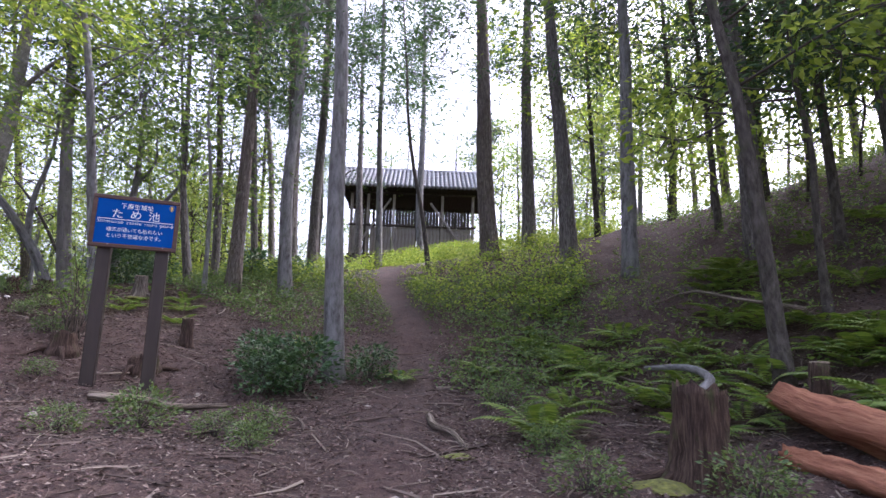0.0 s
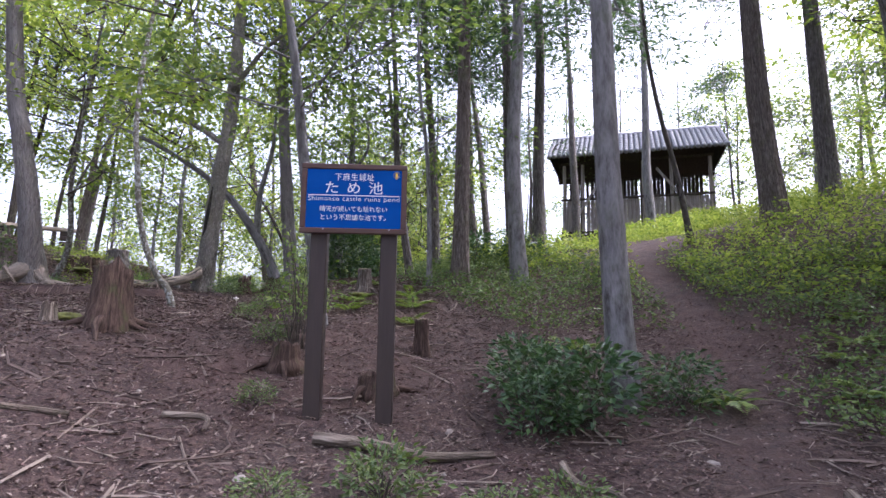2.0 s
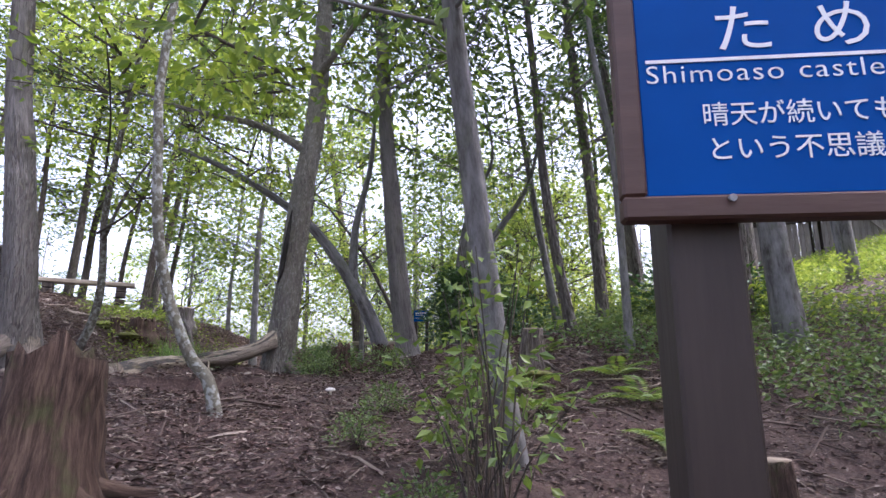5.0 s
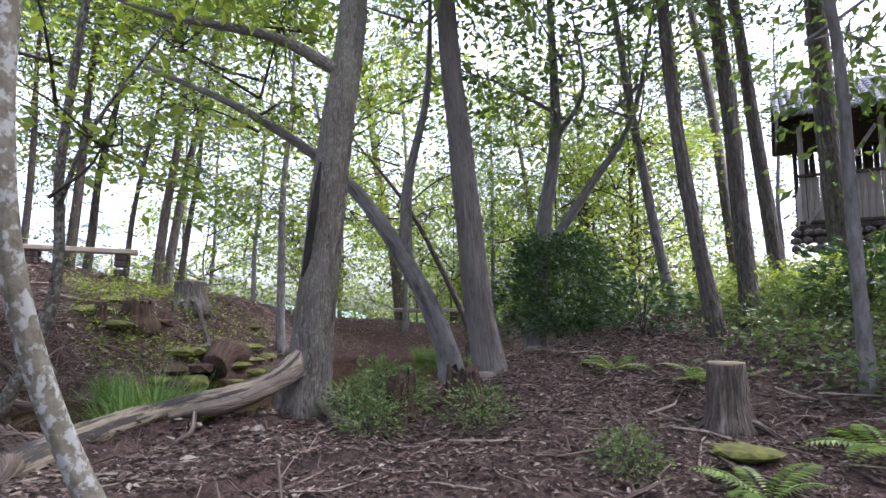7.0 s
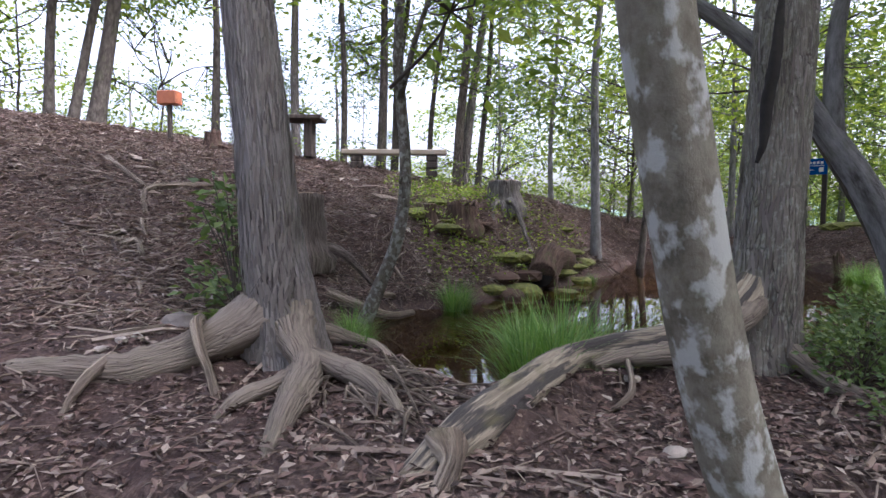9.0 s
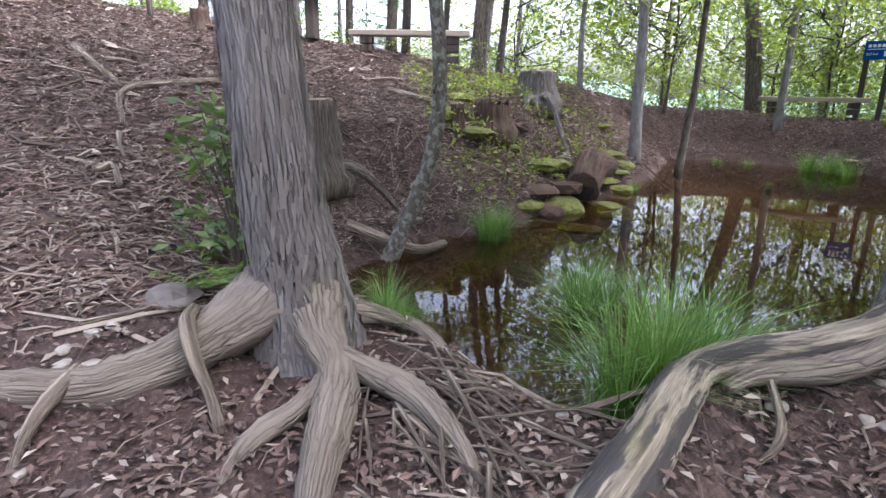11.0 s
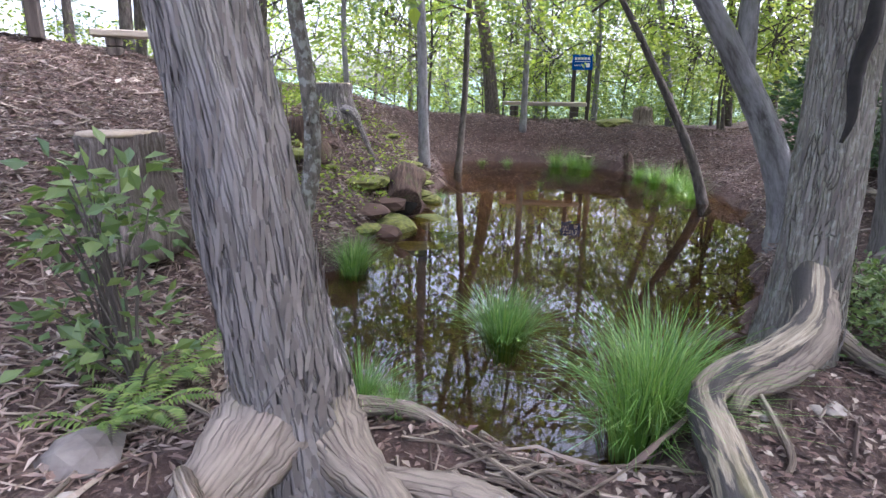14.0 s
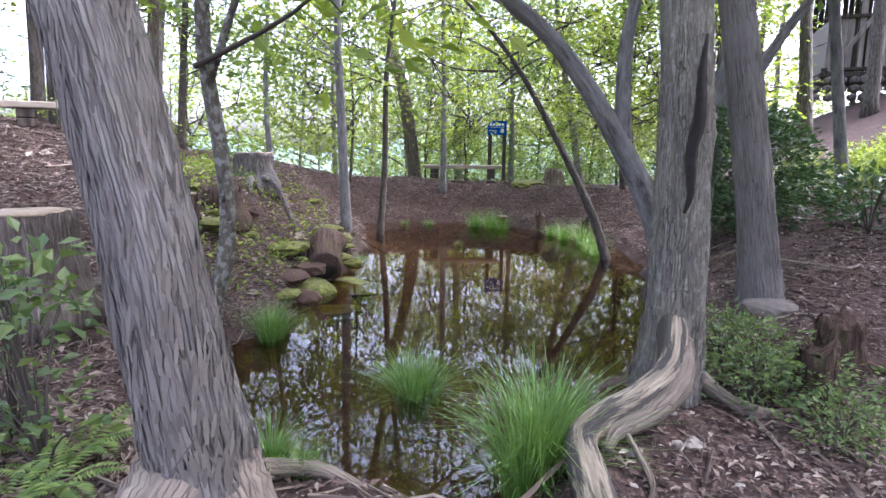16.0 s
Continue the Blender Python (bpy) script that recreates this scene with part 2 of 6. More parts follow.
M_FRAME = plain("brown_sign_frame", (0.055, 0.026, 0.018), (0.095, 0.05, 0.035), 16, 0.6, (0.15, 1, 1))
M_BLUE = plain("blue_sign_paint", (0.001, 0.06, 0.27), (0.002, 0.075, 0.32), 5, 0.7, bstr=0.02)
M_BLUE.node_tree.nodes["Principled BSDF"].inputs["Specular IOR Level"].default_value = 0.1
M_WHITE = plain("white_lettering", (0.7, 0.72, 0.74), (0.8, 0.8, 0.8), 6, 0.5, bstr=0.0)
M_YELLOW = plain("yellow_mark", (0.65, 0.42, 0.04), (0.75, 0.5, 0.06), 6, 0.5, bstr=0.0)
M_PLANK = bark("weathered_planks", (0.09, 0.08, 0.07), (0.22, 0.195, 0.17), (0.34, 0.31, 0.27), stretch=(1, 1, 0.06), scale=16, bstr=0.4, coord="Object")
# dark timber; also carries the interior shade on the hut's back wall
M_BEAM = bark("dark_timber_and_hut_shade", (0.02, 0.016, 0.013), (0.055, 0.045, 0.038), (0.11, 0.09, 0.075), stretch=(1, 1, 0.06), scale=16, bstr=0.4, coord="Object")
M_TILE = plain("grey_roof_tile", (0.15, 0.155, 0.165), (0.30, 0.31, 0.33), 9, 0.5)
M_BENCH = plain("pale_bench_timber", (0.22, 0.18, 0.13), (0.42, 0.37, 0.29), 12, 0.8, (0.1, 1, 1))
M_ORANGE = plain("orange_box_paint", (0.24, 0.07, 0.03), (0.36, 0.12, 0.05), 8, 0.6)
M_FUNGUS = plain("white_mushroom", (0.6, 0.57, 0.52), (0.75, 0.72, 0.68), 10, 0.6)
# near-black colour standing in for the shade inside hollows; nothing is burnt
M_HOLLOW_SHADE = plain("hollow_shade", (0.008, 0.007, 0.006), (0.025, 0.02, 0.017), 20, 0.95)
M_HILL = plain("distant_wooded_hill", (0.05, 0.09, 0.07), (0.11, 0.16, 0.13), 0.2, 0.95, bstr=0.9)


def ground_build(nt, bs, out):
    a = noise_tex(nt, 0.45, 4)
    b = noise_tex(nt, 7, 6, rough=0.7)
    c = noise_tex(nt, 45, 5, rough=0.7)
    col = ramp(nt, b, [(0.3, (0.014, 0.008, 0.006)), (0.5, (0.040, 0.022, 0.017)), (0.72, (0.10, 0.066, 0.05))])
    col = mixc(nt, ramp(nt, c, [(0.5, (0, 0, 0)), (0.7, (0.7, 0.7, 0.7))]), col, (0.17, 0.12, 0.095))
    col = mixc(nt, ramp(nt, a, [(0.4, (0, 0, 0)), (0.65, (0.5, 0.5, 0.5))]), col, (0.062, 0.030, 0.022))
    nt.links.new(col, bs.inputs["Base Color"])
    bs.inputs["Roughness"].default_value = 0.95
    bump(nt, bs, math_node(nt, 'ADD', b, math_node(nt, 'MULTIPLY', c, 0.6)), 1.0, 0.03)


M_GROUND = mat("forest_floor", ground_build)


def water_build(nt, bs, out):
    tr = nt.nodes.new("ShaderNodeBsdfTransparent")
    tr.inputs[0].default_value = (0.80, 0.66, 0.42, 1)
    gl = nt.nodes.new("ShaderNodeBsdfGlossy")
    gl.inputs["Roughness"].default_value = 0.004
    fr = nt.nodes.new("ShaderNodeFresnel")
    fr.inputs["IOR"].default_value = 1.5
    bp = nt.nodes.new("ShaderNodeBump")
    bp.inputs["Strength"].default_value = 0.03
    bp.inputs["Distance"].default_value = 0.02
    nt.links.new(noise_tex(nt, 5, 2), bp.inputs["Height"])
    nt.links.new(bp.outputs[0], gl.inputs["Normal"])
    mx = nt.nodes.new("ShaderNodeMixShader")
    nt.links.new(fr.outputs[0], mx.inputs[0])
    nt.links.new(tr.outputs[0], mx.inputs[1])
    nt.links.new(gl.outputs[0], mx.inputs[2])
    nt.links.new(mx.outputs[0], out.inputs[0])


M_WATER = mat("pond_water", water_build)


# ---- mesh helpers ----
RNG = np.random.default_rng(7)


def raw_mesh(name, verts, faces, smooth=True):
    verts = np.asarray(verts, dtype=np.float32)
    faces = np.asarray(faces, dtype=np.int32)
    me = bpy.data.meshes.new(name)
    n, k = faces.shape
    me.vertices.add(len(verts))
    me.vertices.foreach_set("co", verts.ravel())
    me.loops.add(n * k)
    me.loops.foreach_set("vertex_index", faces.ravel())
    me.polygons.add(n)
    me.polygons.foreach_set("loop_start", np.arange(n, dtype=np.int32) * k)
    me.polygons.foreach_set("use_smooth", np.full(n, smooth))
    me.update(calc_edges=True)
    me.validate()
    return me


def part(name, me, material, parent=None, label=""):
    """One mesh object under a thing or a part; takes a mesh or a bmesh."""
    if isinstance(me, bmesh.types.BMesh):
        bm, me = me, bpy.data.meshes.new(name)
        bmesh.ops.recalc_face_normals(bm, faces=bm.faces)
        bm.to_mesh(me)
        bm.free()
    if not me.materials:
        me.materials.append(material)
    ob = new(name, me)
    ob.parent = parent
    return tagged(ob, label)


def thing(name, m, label, category, group="", kind=""):
    ob = new(name)
    ob.matrix_world = m
    ob.empty_display_size = 0.1
    return tagged(ob, label, category, group, kind)


def box(sx, sy, sz, at=(0, 0, 0), bevel=0.01, turn=None):
    bm = bmesh.new()
    bmesh.ops.create_cube(bm, size=1.0)
    bmesh.ops.scale(bm, vec=(sx, sy, sz), verts=bm.verts)
    if bevel:
        bmesh.ops.bevel(bm, geom=bm.edges[:], offset=bevel, segments=1, affect='EDGES')
    if turn:
        bmesh.ops.transform(bm, matrix=pose(0, 0, 0, *turn), verts=bm.verts)
    bmesh.ops.translate(bm, vec=at, verts=bm.verts)
    return bm


def join(*bms):
    out = bmesh.new()
    for b in bms:
        me = bpy.data.meshes.new("tmp")
        b.to_mesh(me)
        b.free()
        out.from_mesh(me)
        bpy.data.meshes.remove(me)
    return out


def spline(pts, n):
    """Catmull-Rom through the points, n samples."""
    p = np.array(pts, dtype=float)
    p = np.vstack([2 * p[0] - p[1], p, 2 * p[-1] - p[-2]])
    ts = np.linspace(0, len(p) - 3 - 1e-6, n)
    i = ts.astype(int)
    u = (ts - i)[:, None]
    a, b, c, d = p[i], p[i + 1], p[i + 2], p[i + 3]
    return 0.5 * (2 * b + (c - a) * u + (2 * a - 5 * b + 4 * c - d) * u ** 2 + (3 * b - a - 3 * c + d) * u ** 3)


def tube(pts, radii, seg=10, rough=0.0, seed=0):
    """Swept tube with uneven rings: verts, faces (quads)."""
    pts = np.asarray(pts, float)
    rng = np.random.default_rng(seed)
    t = np.gradient(pts, axis=0)
    t /= np.linalg.norm(t, axis=1)[:, None] + 1e-9
    ref = np.array([0.0, 0, 1]) if abs(t[:, 2]).mean() < 0.8 else np.array([1.0, 0, 0])
    u = np.cross(t, ref)
    u /= np.linalg.norm(u, axis=1)[:, None] + 1e-9
    v = np.cross(t, u)
    ang = np.linspace(0, 2 * np.pi, seg, endpoint=False)
    n = len(pts)
    r = np.asarray(radii, float)[:, None] * np.ones(seg)
    if rough:
        ph = rng.uniform(0, 6.28, 4)
        z = np.arange(n)[:, None]
        r = r * (1 + rough * (0.5 * np.sin(3 * ang + ph[0] + 0.17 * z) + 0.4 * np.sin(5 * ang + ph[1] - 0.1 * z) + 0.5 * rng.normal(size=(n, seg)) * 0.5))
    if rough and seg >= 22 and n >= 24:
        # raised strips of bark running up the stem
        rid = rng.normal(0, 1, seg)
        rid2 = rng.normal(0, 1, seg)
        w = 0.5 + 0.5 * np.sin(np.arange(n) * 0.35)[:, None]
        r = r * (1 + 0.034 * (rid * w + rid2 * (1 - w)))
    vs = pts[:, None] + r[..., None] * (np.cos(ang)[None, :, None] * u[:, None] + np.sin(ang)[None, :, None] * v[:, None])
    vs = vs.reshape(-1, 3)
    i, j = np.meshgrid(np.arange(n - 1), np.arange(seg), indexing="ij")
    a = i * seg + j
    b = i * seg + (j + 1) % seg
    f = np.stack([a, b, b + seg, a + seg], -1).reshape(-1, 4)
    # end caps as fans of quads to the ring's middle
    vs = np.vstack([vs, pts[:1], pts[-1:]])
    c0, c1 = n * seg, n * seg + 1
    k = np.arange(0, seg, 2)
    cap0 = np.stack([np.full(len(k), c0), (k + 2) % seg, (k + 1) % seg, k], -1)
    e = (n - 1) * seg
    cap1 = np.stack([np.full(len(k), c1), e + k, e + (k + 1) % seg, e + (k + 2) % seg], -1)
    return vs, np.vstack([f, cap0, cap1])


def grain(me, pts, radii, seg):
    """Coordinates that follow the wood's grain: round the stem and along it."""
    pts = np.asarray(pts, float)
    s = np.concatenate([[0], np.cumsum(np.linalg.norm(np.diff(pts, axis=0), axis=1))])
    a = np.linspace(0, 2 * np.pi, seg, endpoint=False)
    r = float(np.mean(radii))
    g = np.zeros((len(pts), seg, 3), np.float32)
    g[..., 0], g[..., 1] = r * np.cos(a), r * np.sin(a)
    g[..., 2] = s[:, None]
    g = np.vstack([g.reshape(-1, 3), [[0, 0, 0], [0, 0, s[-1]]]]).astype(np.float32)
    at = me.attributes.new("grain", 'FLOAT_VECTOR', 'POINT')
    if len(at.data) == len(g):
        at.data.foreach_set("vector", g.ravel())
    return me


def tube_mesh(name, pts, radii, seg=10, rough=0.0, seed=0):
    seg += seg % 2
    return grain(raw_mesh(name, *tube(pts, radii, seg, rough, seed)), pts, radii, seg)


def merge(parts):
    vs, fs, o = [], [], 0
    for v, f in parts:
        vs.append(v)
        fs.append(f + o)
        o += len(v)
    return np.vstack(vs), np.vstack(fs)


def leaf_quads(pos, along, size, width=0.5, up=None, rng=RNG, fold=0.25):
    """A folded leaf of two triangles at each place: verts, faces."""
    n = len(pos)
    along = along / (np.linalg.norm(along, axis=1)[:, None] + 1e-9)
    if up is None:
        up = rng.normal(size=(n, 3)) * 0.85 + np.array([0, 0, 1.0])
    side = np.cross(along, up)
    side /= np.linalg.norm(side, axis=1)[:, None] + 1e-9
    nrm = np.cross(side, along)
    s = np.asarray(size)[:, None]
    mid = pos + along * s * 0.45
    a = pos
    b = mid + side * s * width * 0.5 + nrm * s * fold * 0.4
    c = pos + along * s
    d = mid - side * s * width * 0.5 + nrm * s * fold * 0.4
    v = np.stack([a, b, c, d], 1).reshape(-1, 3)
    k = np.arange(n)[:, None] * 4
    f = np.concatenate([k + [0, 1, 2], k + [0, 2, 3]], 1).reshape(-1, 3)
    return v, f


def sprays(centres, out, n_leaf, reach, size, rng, droop=0.3, flat=0.25):
    """Leaf sprays: n_leaf leaves spread flat round each centre, pointing outward."""
    m = len(centres)
    r = reach * np.sqrt(rng.uniform(0.02, 1, (m, n_leaf)))
    th = rng.uniform(0, 2 * np.pi, (m, n_leaf))
    off = np.stack([r * np.cos(th), r * np.sin(th), rng.normal(0, flat * reach, (m, n_leaf)) - droop * r], -1)
    pos = (centres[:, None] + off).reshape(-1, 3)
    d = off + out[:, None] * reach * 0.6 + rng.normal(0, 0.25 * reach, off.shape)
    sz = rng.uniform(0.65, 1.25, m * n_leaf) * size
    return pos, d.reshape(-1, 3), sz


def crown_mesh(name, z0, z1, rad, n_spray, n_leaf, size, seed, material, shape="round", reach=0.55, flat=0.22, width=0.5):
    """A crown of many sprays on thin twigs, uneven, with gaps; local origin at the trunk's foot."""
    rng = np.random.default_rng(seed)
    u = rng.uniform(0, 1, n_spray)
    z = z0 + (z1 - z0) * u
    if shape == "cone":
        prof = (1 - u) * 0.85 + 0.15
    else:
        prof = np.sqrt(np.clip(1 - (2 * u - 0.9) ** 2 / 1.3, 0.08, 1))
    # gather the sprays round a few boughs so that gaps stay open
    nb = max(5, n_spray // 9)
    bough = rng.uniform(0, 2 * np.pi, nb)
    bz = rng.uniform(z0, z1, nb)
    pick = rng.integers(0, nb, n_spray)
    th = bough[pick] + rng.normal(0, 0.33, n_spray)
    z = bz[pick] + rng.normal(0, 0.3, n_spray)
    uu = np.clip((z - z0) / (z1 - z0), 0, 1)
    prof = ((1 - uu) * 0.85 + 0.15) if shape == "cone" else np.sqrt(np.clip(1 - (2 * uu - 0.9) ** 2 / 1.3, 0.08, 1))
    r = rad * prof * np.sqrt(rng.uniform(0.06, 1, n_spray))
    out = np.stack([np.cos(th), np.sin(th), np.zeros(n_spray)], -1)
    cen = out * r[:, None] + np.stack([np.zeros(n_spray), np.zeros(n_spray), z + (0.18 if shape == "round" else -0.3) * r], -1)
    v, f = leaf_quads(*sprays(cen, out, n_leaf, reach, size, rng, flat=flat), width=width, rng=rng)
    me = raw_mesh(name, v, f, False)
    me.materials.append(material)
    # boughs
    tw = []
    for k in range(nb):
        idx = np.where(pick == k)[0]
        if len(idx) == 0:
            continue
        far = cen[idx[np.argmax(r[idx])]]
        st = np.array([0, 0, max(z0 * 0.8, far[2] - (0.35 if shape == "round" else -0.2) * np.linalg.norm(far[:2]))])
        mid = (st + far) / 2 + rng.normal(0, 0.12, 3)
        p = spline([st, mid, far], 7)
        tw.append(tube(p, np.linspace(0.02 if shape == "round" else 0.011, 0.004, 7), 6))
        for q in idx[:6]:
            w = p[4]
            tw.append(tube(spline([w, (w + cen[q]) / 2 + rng.normal(0, 0.06, 3), cen[q]], 4), np.linspace(0.012, 0.004, 4), 4))
    bme = raw_mesh(name + "_boughs", *merge(tw))
    return me, bme


def text_mesh(body, size, depth=0.002, spacing=1.0, bold=0.0):
    cu = bpy.data.curves.new("lettering", 'FONT')
    cu.body = body
    cu.size = size
    cu.extrude = depth
    cu.offset = bold
    cu.space_character = spacing
    cu.align_x = 'CENTER'
    cu.align_y = 'CENTER'
    cu.resolution_u = 3
    ob = bpy.data.objects.new("lettering", cu)
    scene.collection.objects.link(ob)
    me = bpy.data.meshes.new_from_object(ob.evaluated_get(bpy.context.evaluated_depsgraph_get()))
    bpy.data.objects.remove(ob)
    me.materials.clear()
    return me


# ---- the lie of the land ----
WATER = 1.95
SHORE = [(-9.65, 5.22), (-9.1, 5.24), (-8.65, 5.42), (-8.25, 5.68), (-7.92, 5.9), (-7.76, 6.2), (-7.98, 6.7), (-8.15, 7.35), (-8.4, 8.2), (-8.9, 9.4), (-10.1, 11.8), (-11.4, 13.1), (-14.2, 13.9),
         (-16.1, 12.7), (-16.4, 11.7), (-13.9, 9.8), (-12.55, 8.55), (-11.75, 7.4), (-10.75, 6.45), (-10.75, 6.0), (-10.2, 5.5)]


def shore_dist(x, y):
    """Signed distance to the pond's edge (inside is negative), for arrays."""
    x, y = np.asarray(x, float), np.asarray(y, float)
    d = np.full(x.shape, 1e9)
    inside = np.zeros(x.shape, bool)
    for (ax, ay), (bx, by) in zip(SHORE, SHORE[1:] + SHORE[:1]):
        ex, ey = bx - ax, by - ay
        t = np.clip(((x - ax) * ex + (y - ay) * ey) / (ex * ex + ey * ey), 0, 1)
        d = np.minimum(d, np.hypot(x - ax - t * ex, y - ay - t * ey))
        cross = ((ay > y) != (by > y)) & (x < ex * (y - ay) / (by - ay + 1e-12) + ax)
        inside ^= cross
    d = d + 0.06 * np.sin(2.1 * x + 1.3 * y) + 0.05 * np.sin(4.7 * y - 3.1 * x)
    return np.where(inside, -d, d)


BANK = [(-7.58, 7.1), (-7.62, 6.85), (-7.66, 6.6), (-7.63, 6.42), (-7.54, 6.26), (-7.4, 6.1), (-7.25, 5.93)]

LAND = np.array([
    (2.71, 1.34, 1.16, -0.19, -0.63, -0.14, -0.72, -0.40),
    (1.72, 0.47, 1.09, 1.04, 1.13, 1.08, -0.05, -0.18),
    (1.76, 1.10, 1.27, 0.38, -0.04, 0.04, 0.14, 0.50),
    (1.17, 0.49, -0.41, -0.18, 0.63, -0.28, 0.41, 1.66),
    (-0.43, -0.06, 0.45, 0.28, 0.65, 0.10, 0.33, 1.36),
    (-1.78, -0.35, -0.52, -1.16, -0.18, 0.46, 0.30, 0.34),
    (-1.89, -0.05, -0.79, -0.99, 0.53, 0.22, -0.04, 0.32),
    (-1.17, -0.83, -0.66, -0.71, 0.23, 0.16, 0.07, 1.18),
    (-0.70, -1.16, -0.81, -0.35, 0.87, 1.21, 0.54, 1.12),
])


def smooth(t):
    t = np.clip(t, 0, 1)
    return t * t * (3 - 2 * t)


def land(x, y, fine=True):
    """Height of the ground: a tilted plane with swells on a 5 m net, the pond dug in, falling away far off."""
    x, y = np.atleast_1d(np.asarray(x, float)), np.atleast_1d(np.asarray(y, float))
    xc, yc = np.clip(x, -34, 22), np.clip(y, -14, 42)
    h = 2.28 + 1.62 * xc / 10 + 0.70 * yc / 10
    for i in range(9):
        for j in range(8):
            h = h + LAND[i, j] * np.exp(-((x + 25 - 5 * i) ** 2 + (y + 5 - 5 * j) ** 2) / 40.5)
    # the dip in which the sign stands
    h = h - 0.22 * np.exp(-((x + 1.3) ** 2 + (y - 5.7) ** 2) / 2.5)
    out = np.maximum(np.maximum(-24 - x, x - 24), np.maximum(y - 36, -16 - y))
    h = h - 26 * smooth(out / 90)
    d = shore_dist(x, y)
    if fine:
        near = smooth((30 - np.hypot(x + 4, y - 8)) / 20)
        h = h + near * (0.05 * np.sin(1.9 * x + 0.7 * y) * np.sin(1.1 * y - 0.6 * x + 1) + 0.025 * np.sin(4.3 * x - 2.2 * y) * np.sin(3.7 * y + 1.4 * x))
    lip = np.minimum(0.16, np.maximum(h - WATER, 0.09))
    top = np.where(d < 1.5, np.maximum(h, WATER + 0.09), h)
    h = np.where(d > 0, WATER - 0.03 + (lip + 0.03) * smooth(d / 0.22) + (top - WATER - lip) * smooth((d - 0.1) / 1.4), WATER - 0.03 - 0.38 * smooth(-d / 0.9))
    for bx, by in BANK:
        h = np.maximum(h, np.where(d > -0.25, WATER + 0.2 - 1.5 * np.maximum(np.hypot(x - bx, y - by) - 0.1, 0), h))
    return h


def ground_z(x, y):
    return float(land(x, y)[0])


# ---- ground, water, distance ----
def axis(lo, hi, step, far_lo, far_hi):
    a = np.arange(lo, hi + step / 2, step)
    g = np.cumsum(step * 1.22 ** np.arange(1, 60))
    left = lo - g[g < lo - far_lo]
    right = hi + g[g < far_hi - hi]
    return np.concatenate([left[::-1], a, right])


gx, gy = axis(-17.5, 7.5, 0.11, -900, 900), axis(0.0, 16.0, 0.11, -900, 900)
GX, GY = np.meshgrid(gx, gy, indexing="ij")
GZ = land(GX.ravel(), GY.ravel())
near = smooth((26 - np.hypot(GX.ravel() + 4, GY.ravel() - 8)) / 14) * smooth(shore_dist(GX.ravel(), GY.ravel()) / 0.4)
GZ = GZ + near * np.random.default_rng(3).normal(0, 0.012, GZ.shape)
gi, gj = np.meshgrid(np.arange(len(gx) - 1), np.arange(len(gy) - 1), indexing="ij")
q0 = (gi * len(gy) + gj).ravel()
GF = np.stack([q0, q0 + len(gy), q0 + len(gy) + 1, q0 + 1], -1)
ground = part("ground", raw_mesh("ground", np.stack([GX.ravel(), GY.ravel(), GZ], -1), GF), M_GROUND)
tagged(ground, "reddish-brown forest floor of earth and fallen needles", "ground", kind="structure")

wx, wy = np.meshgrid(np.linspace(-17, -7.6, 40), np.linspace(4.8, 14.4, 40), indexing="ij")
wi, wj = np.meshgrid(np.arange(39), np.arange(39), indexing="ij")
w0 = (wi * 40 + wj).ravel()
wf = np.stack([w0, w0 + 40, w0 + 41, w0 + 1], -1)
wc = np.stack([wx.ravel(), wy.ravel()], -1)
keep = (shore_dist(wc[wf].mean(1)[:, 0], wc[wf].mean(1)[:, 1]) < 0.45)
water = part("water", raw_mesh("water", np.column_stack([wc, np.full(len(wc), WATER)]), wf[keep]), M_WATER)
tagged(water, "still tea-brown pond water reflecting trees and sky", "pond", kind="structure")


def hill(cx, cy, r, h, seed):
    rng = np.random.default_rng(seed)
    u, v = np.meshgrid(np.linspace(0, 2 * np.pi, 49)[:-1], np.linspace(0, 1, 14), indexing="ij")
    z = h * np.cos(v * np.pi / 2) * (1 + 0.18 * np.sin(3 * u + seed) * v) + rng.normal(0, h * 0.02, u.shape)
    p = np.stack([cx + r * 2.2 * v * np.cos(u), cy + r * v * np.sin(u), z - 26], -1).reshape(-1, 3)
    i, j = np.meshgrid(np.arange(48), np.arange(13), indexing="ij")
    a, b = i * 14 + j, (i + 1) % 48 * 14 + j
    return raw_mesh("backdrop", p, np.stack([a, a + 1, b + 1, b], -1).reshape(-1, 4))


for k, (cx, cy, r, h) in enumerate([(-420, 150, 110, 40), (-330, 330, 120, 42), (-520, -60, 130, 46)]):
    tagged(part("backdrop", hill(cx, cy, r, h, k), M_HILL), "hazy wooded hill far across the valley", "hill", kind="structure")

# ---- crowns, shared between trees ----
BROAD = [crown_mesh("crown", 3.0, 9.5, 3.1, 145, 24, 0.155, 11 + k, M_LEAF, reach=0.62) for k in range(3)]
BROAD2 = [crown_mesh("crown", 2.6, 8.5, 2.7, 118, 24, 0.14, 21 + k, M_LEAF2, reach=0.6) for k in range(3)]
CONE = [crown_mesh("crown", 5.5, 15.0, 2.3, 170, 30, 0.15, 31 + k, M_NEEDLE, "cone", reach=0.6, flat=0.1, width=0.35) for k in range(3)]
SAP = [crown_mesh("crown", 0.6, 4.2, 1.6, 85, 22, 0.115, 41 + k, M_LEAF, reach=0.5) for k in range(2)]
PINE = [crown_mesh("crown", 2.8, 10.5, 2.9, 190, 26, 0.15, 51 + k, M_NEEDLE, reach=0.6, flat=0.12, width=0.4) for k in range(2)]
COUNT = [0]


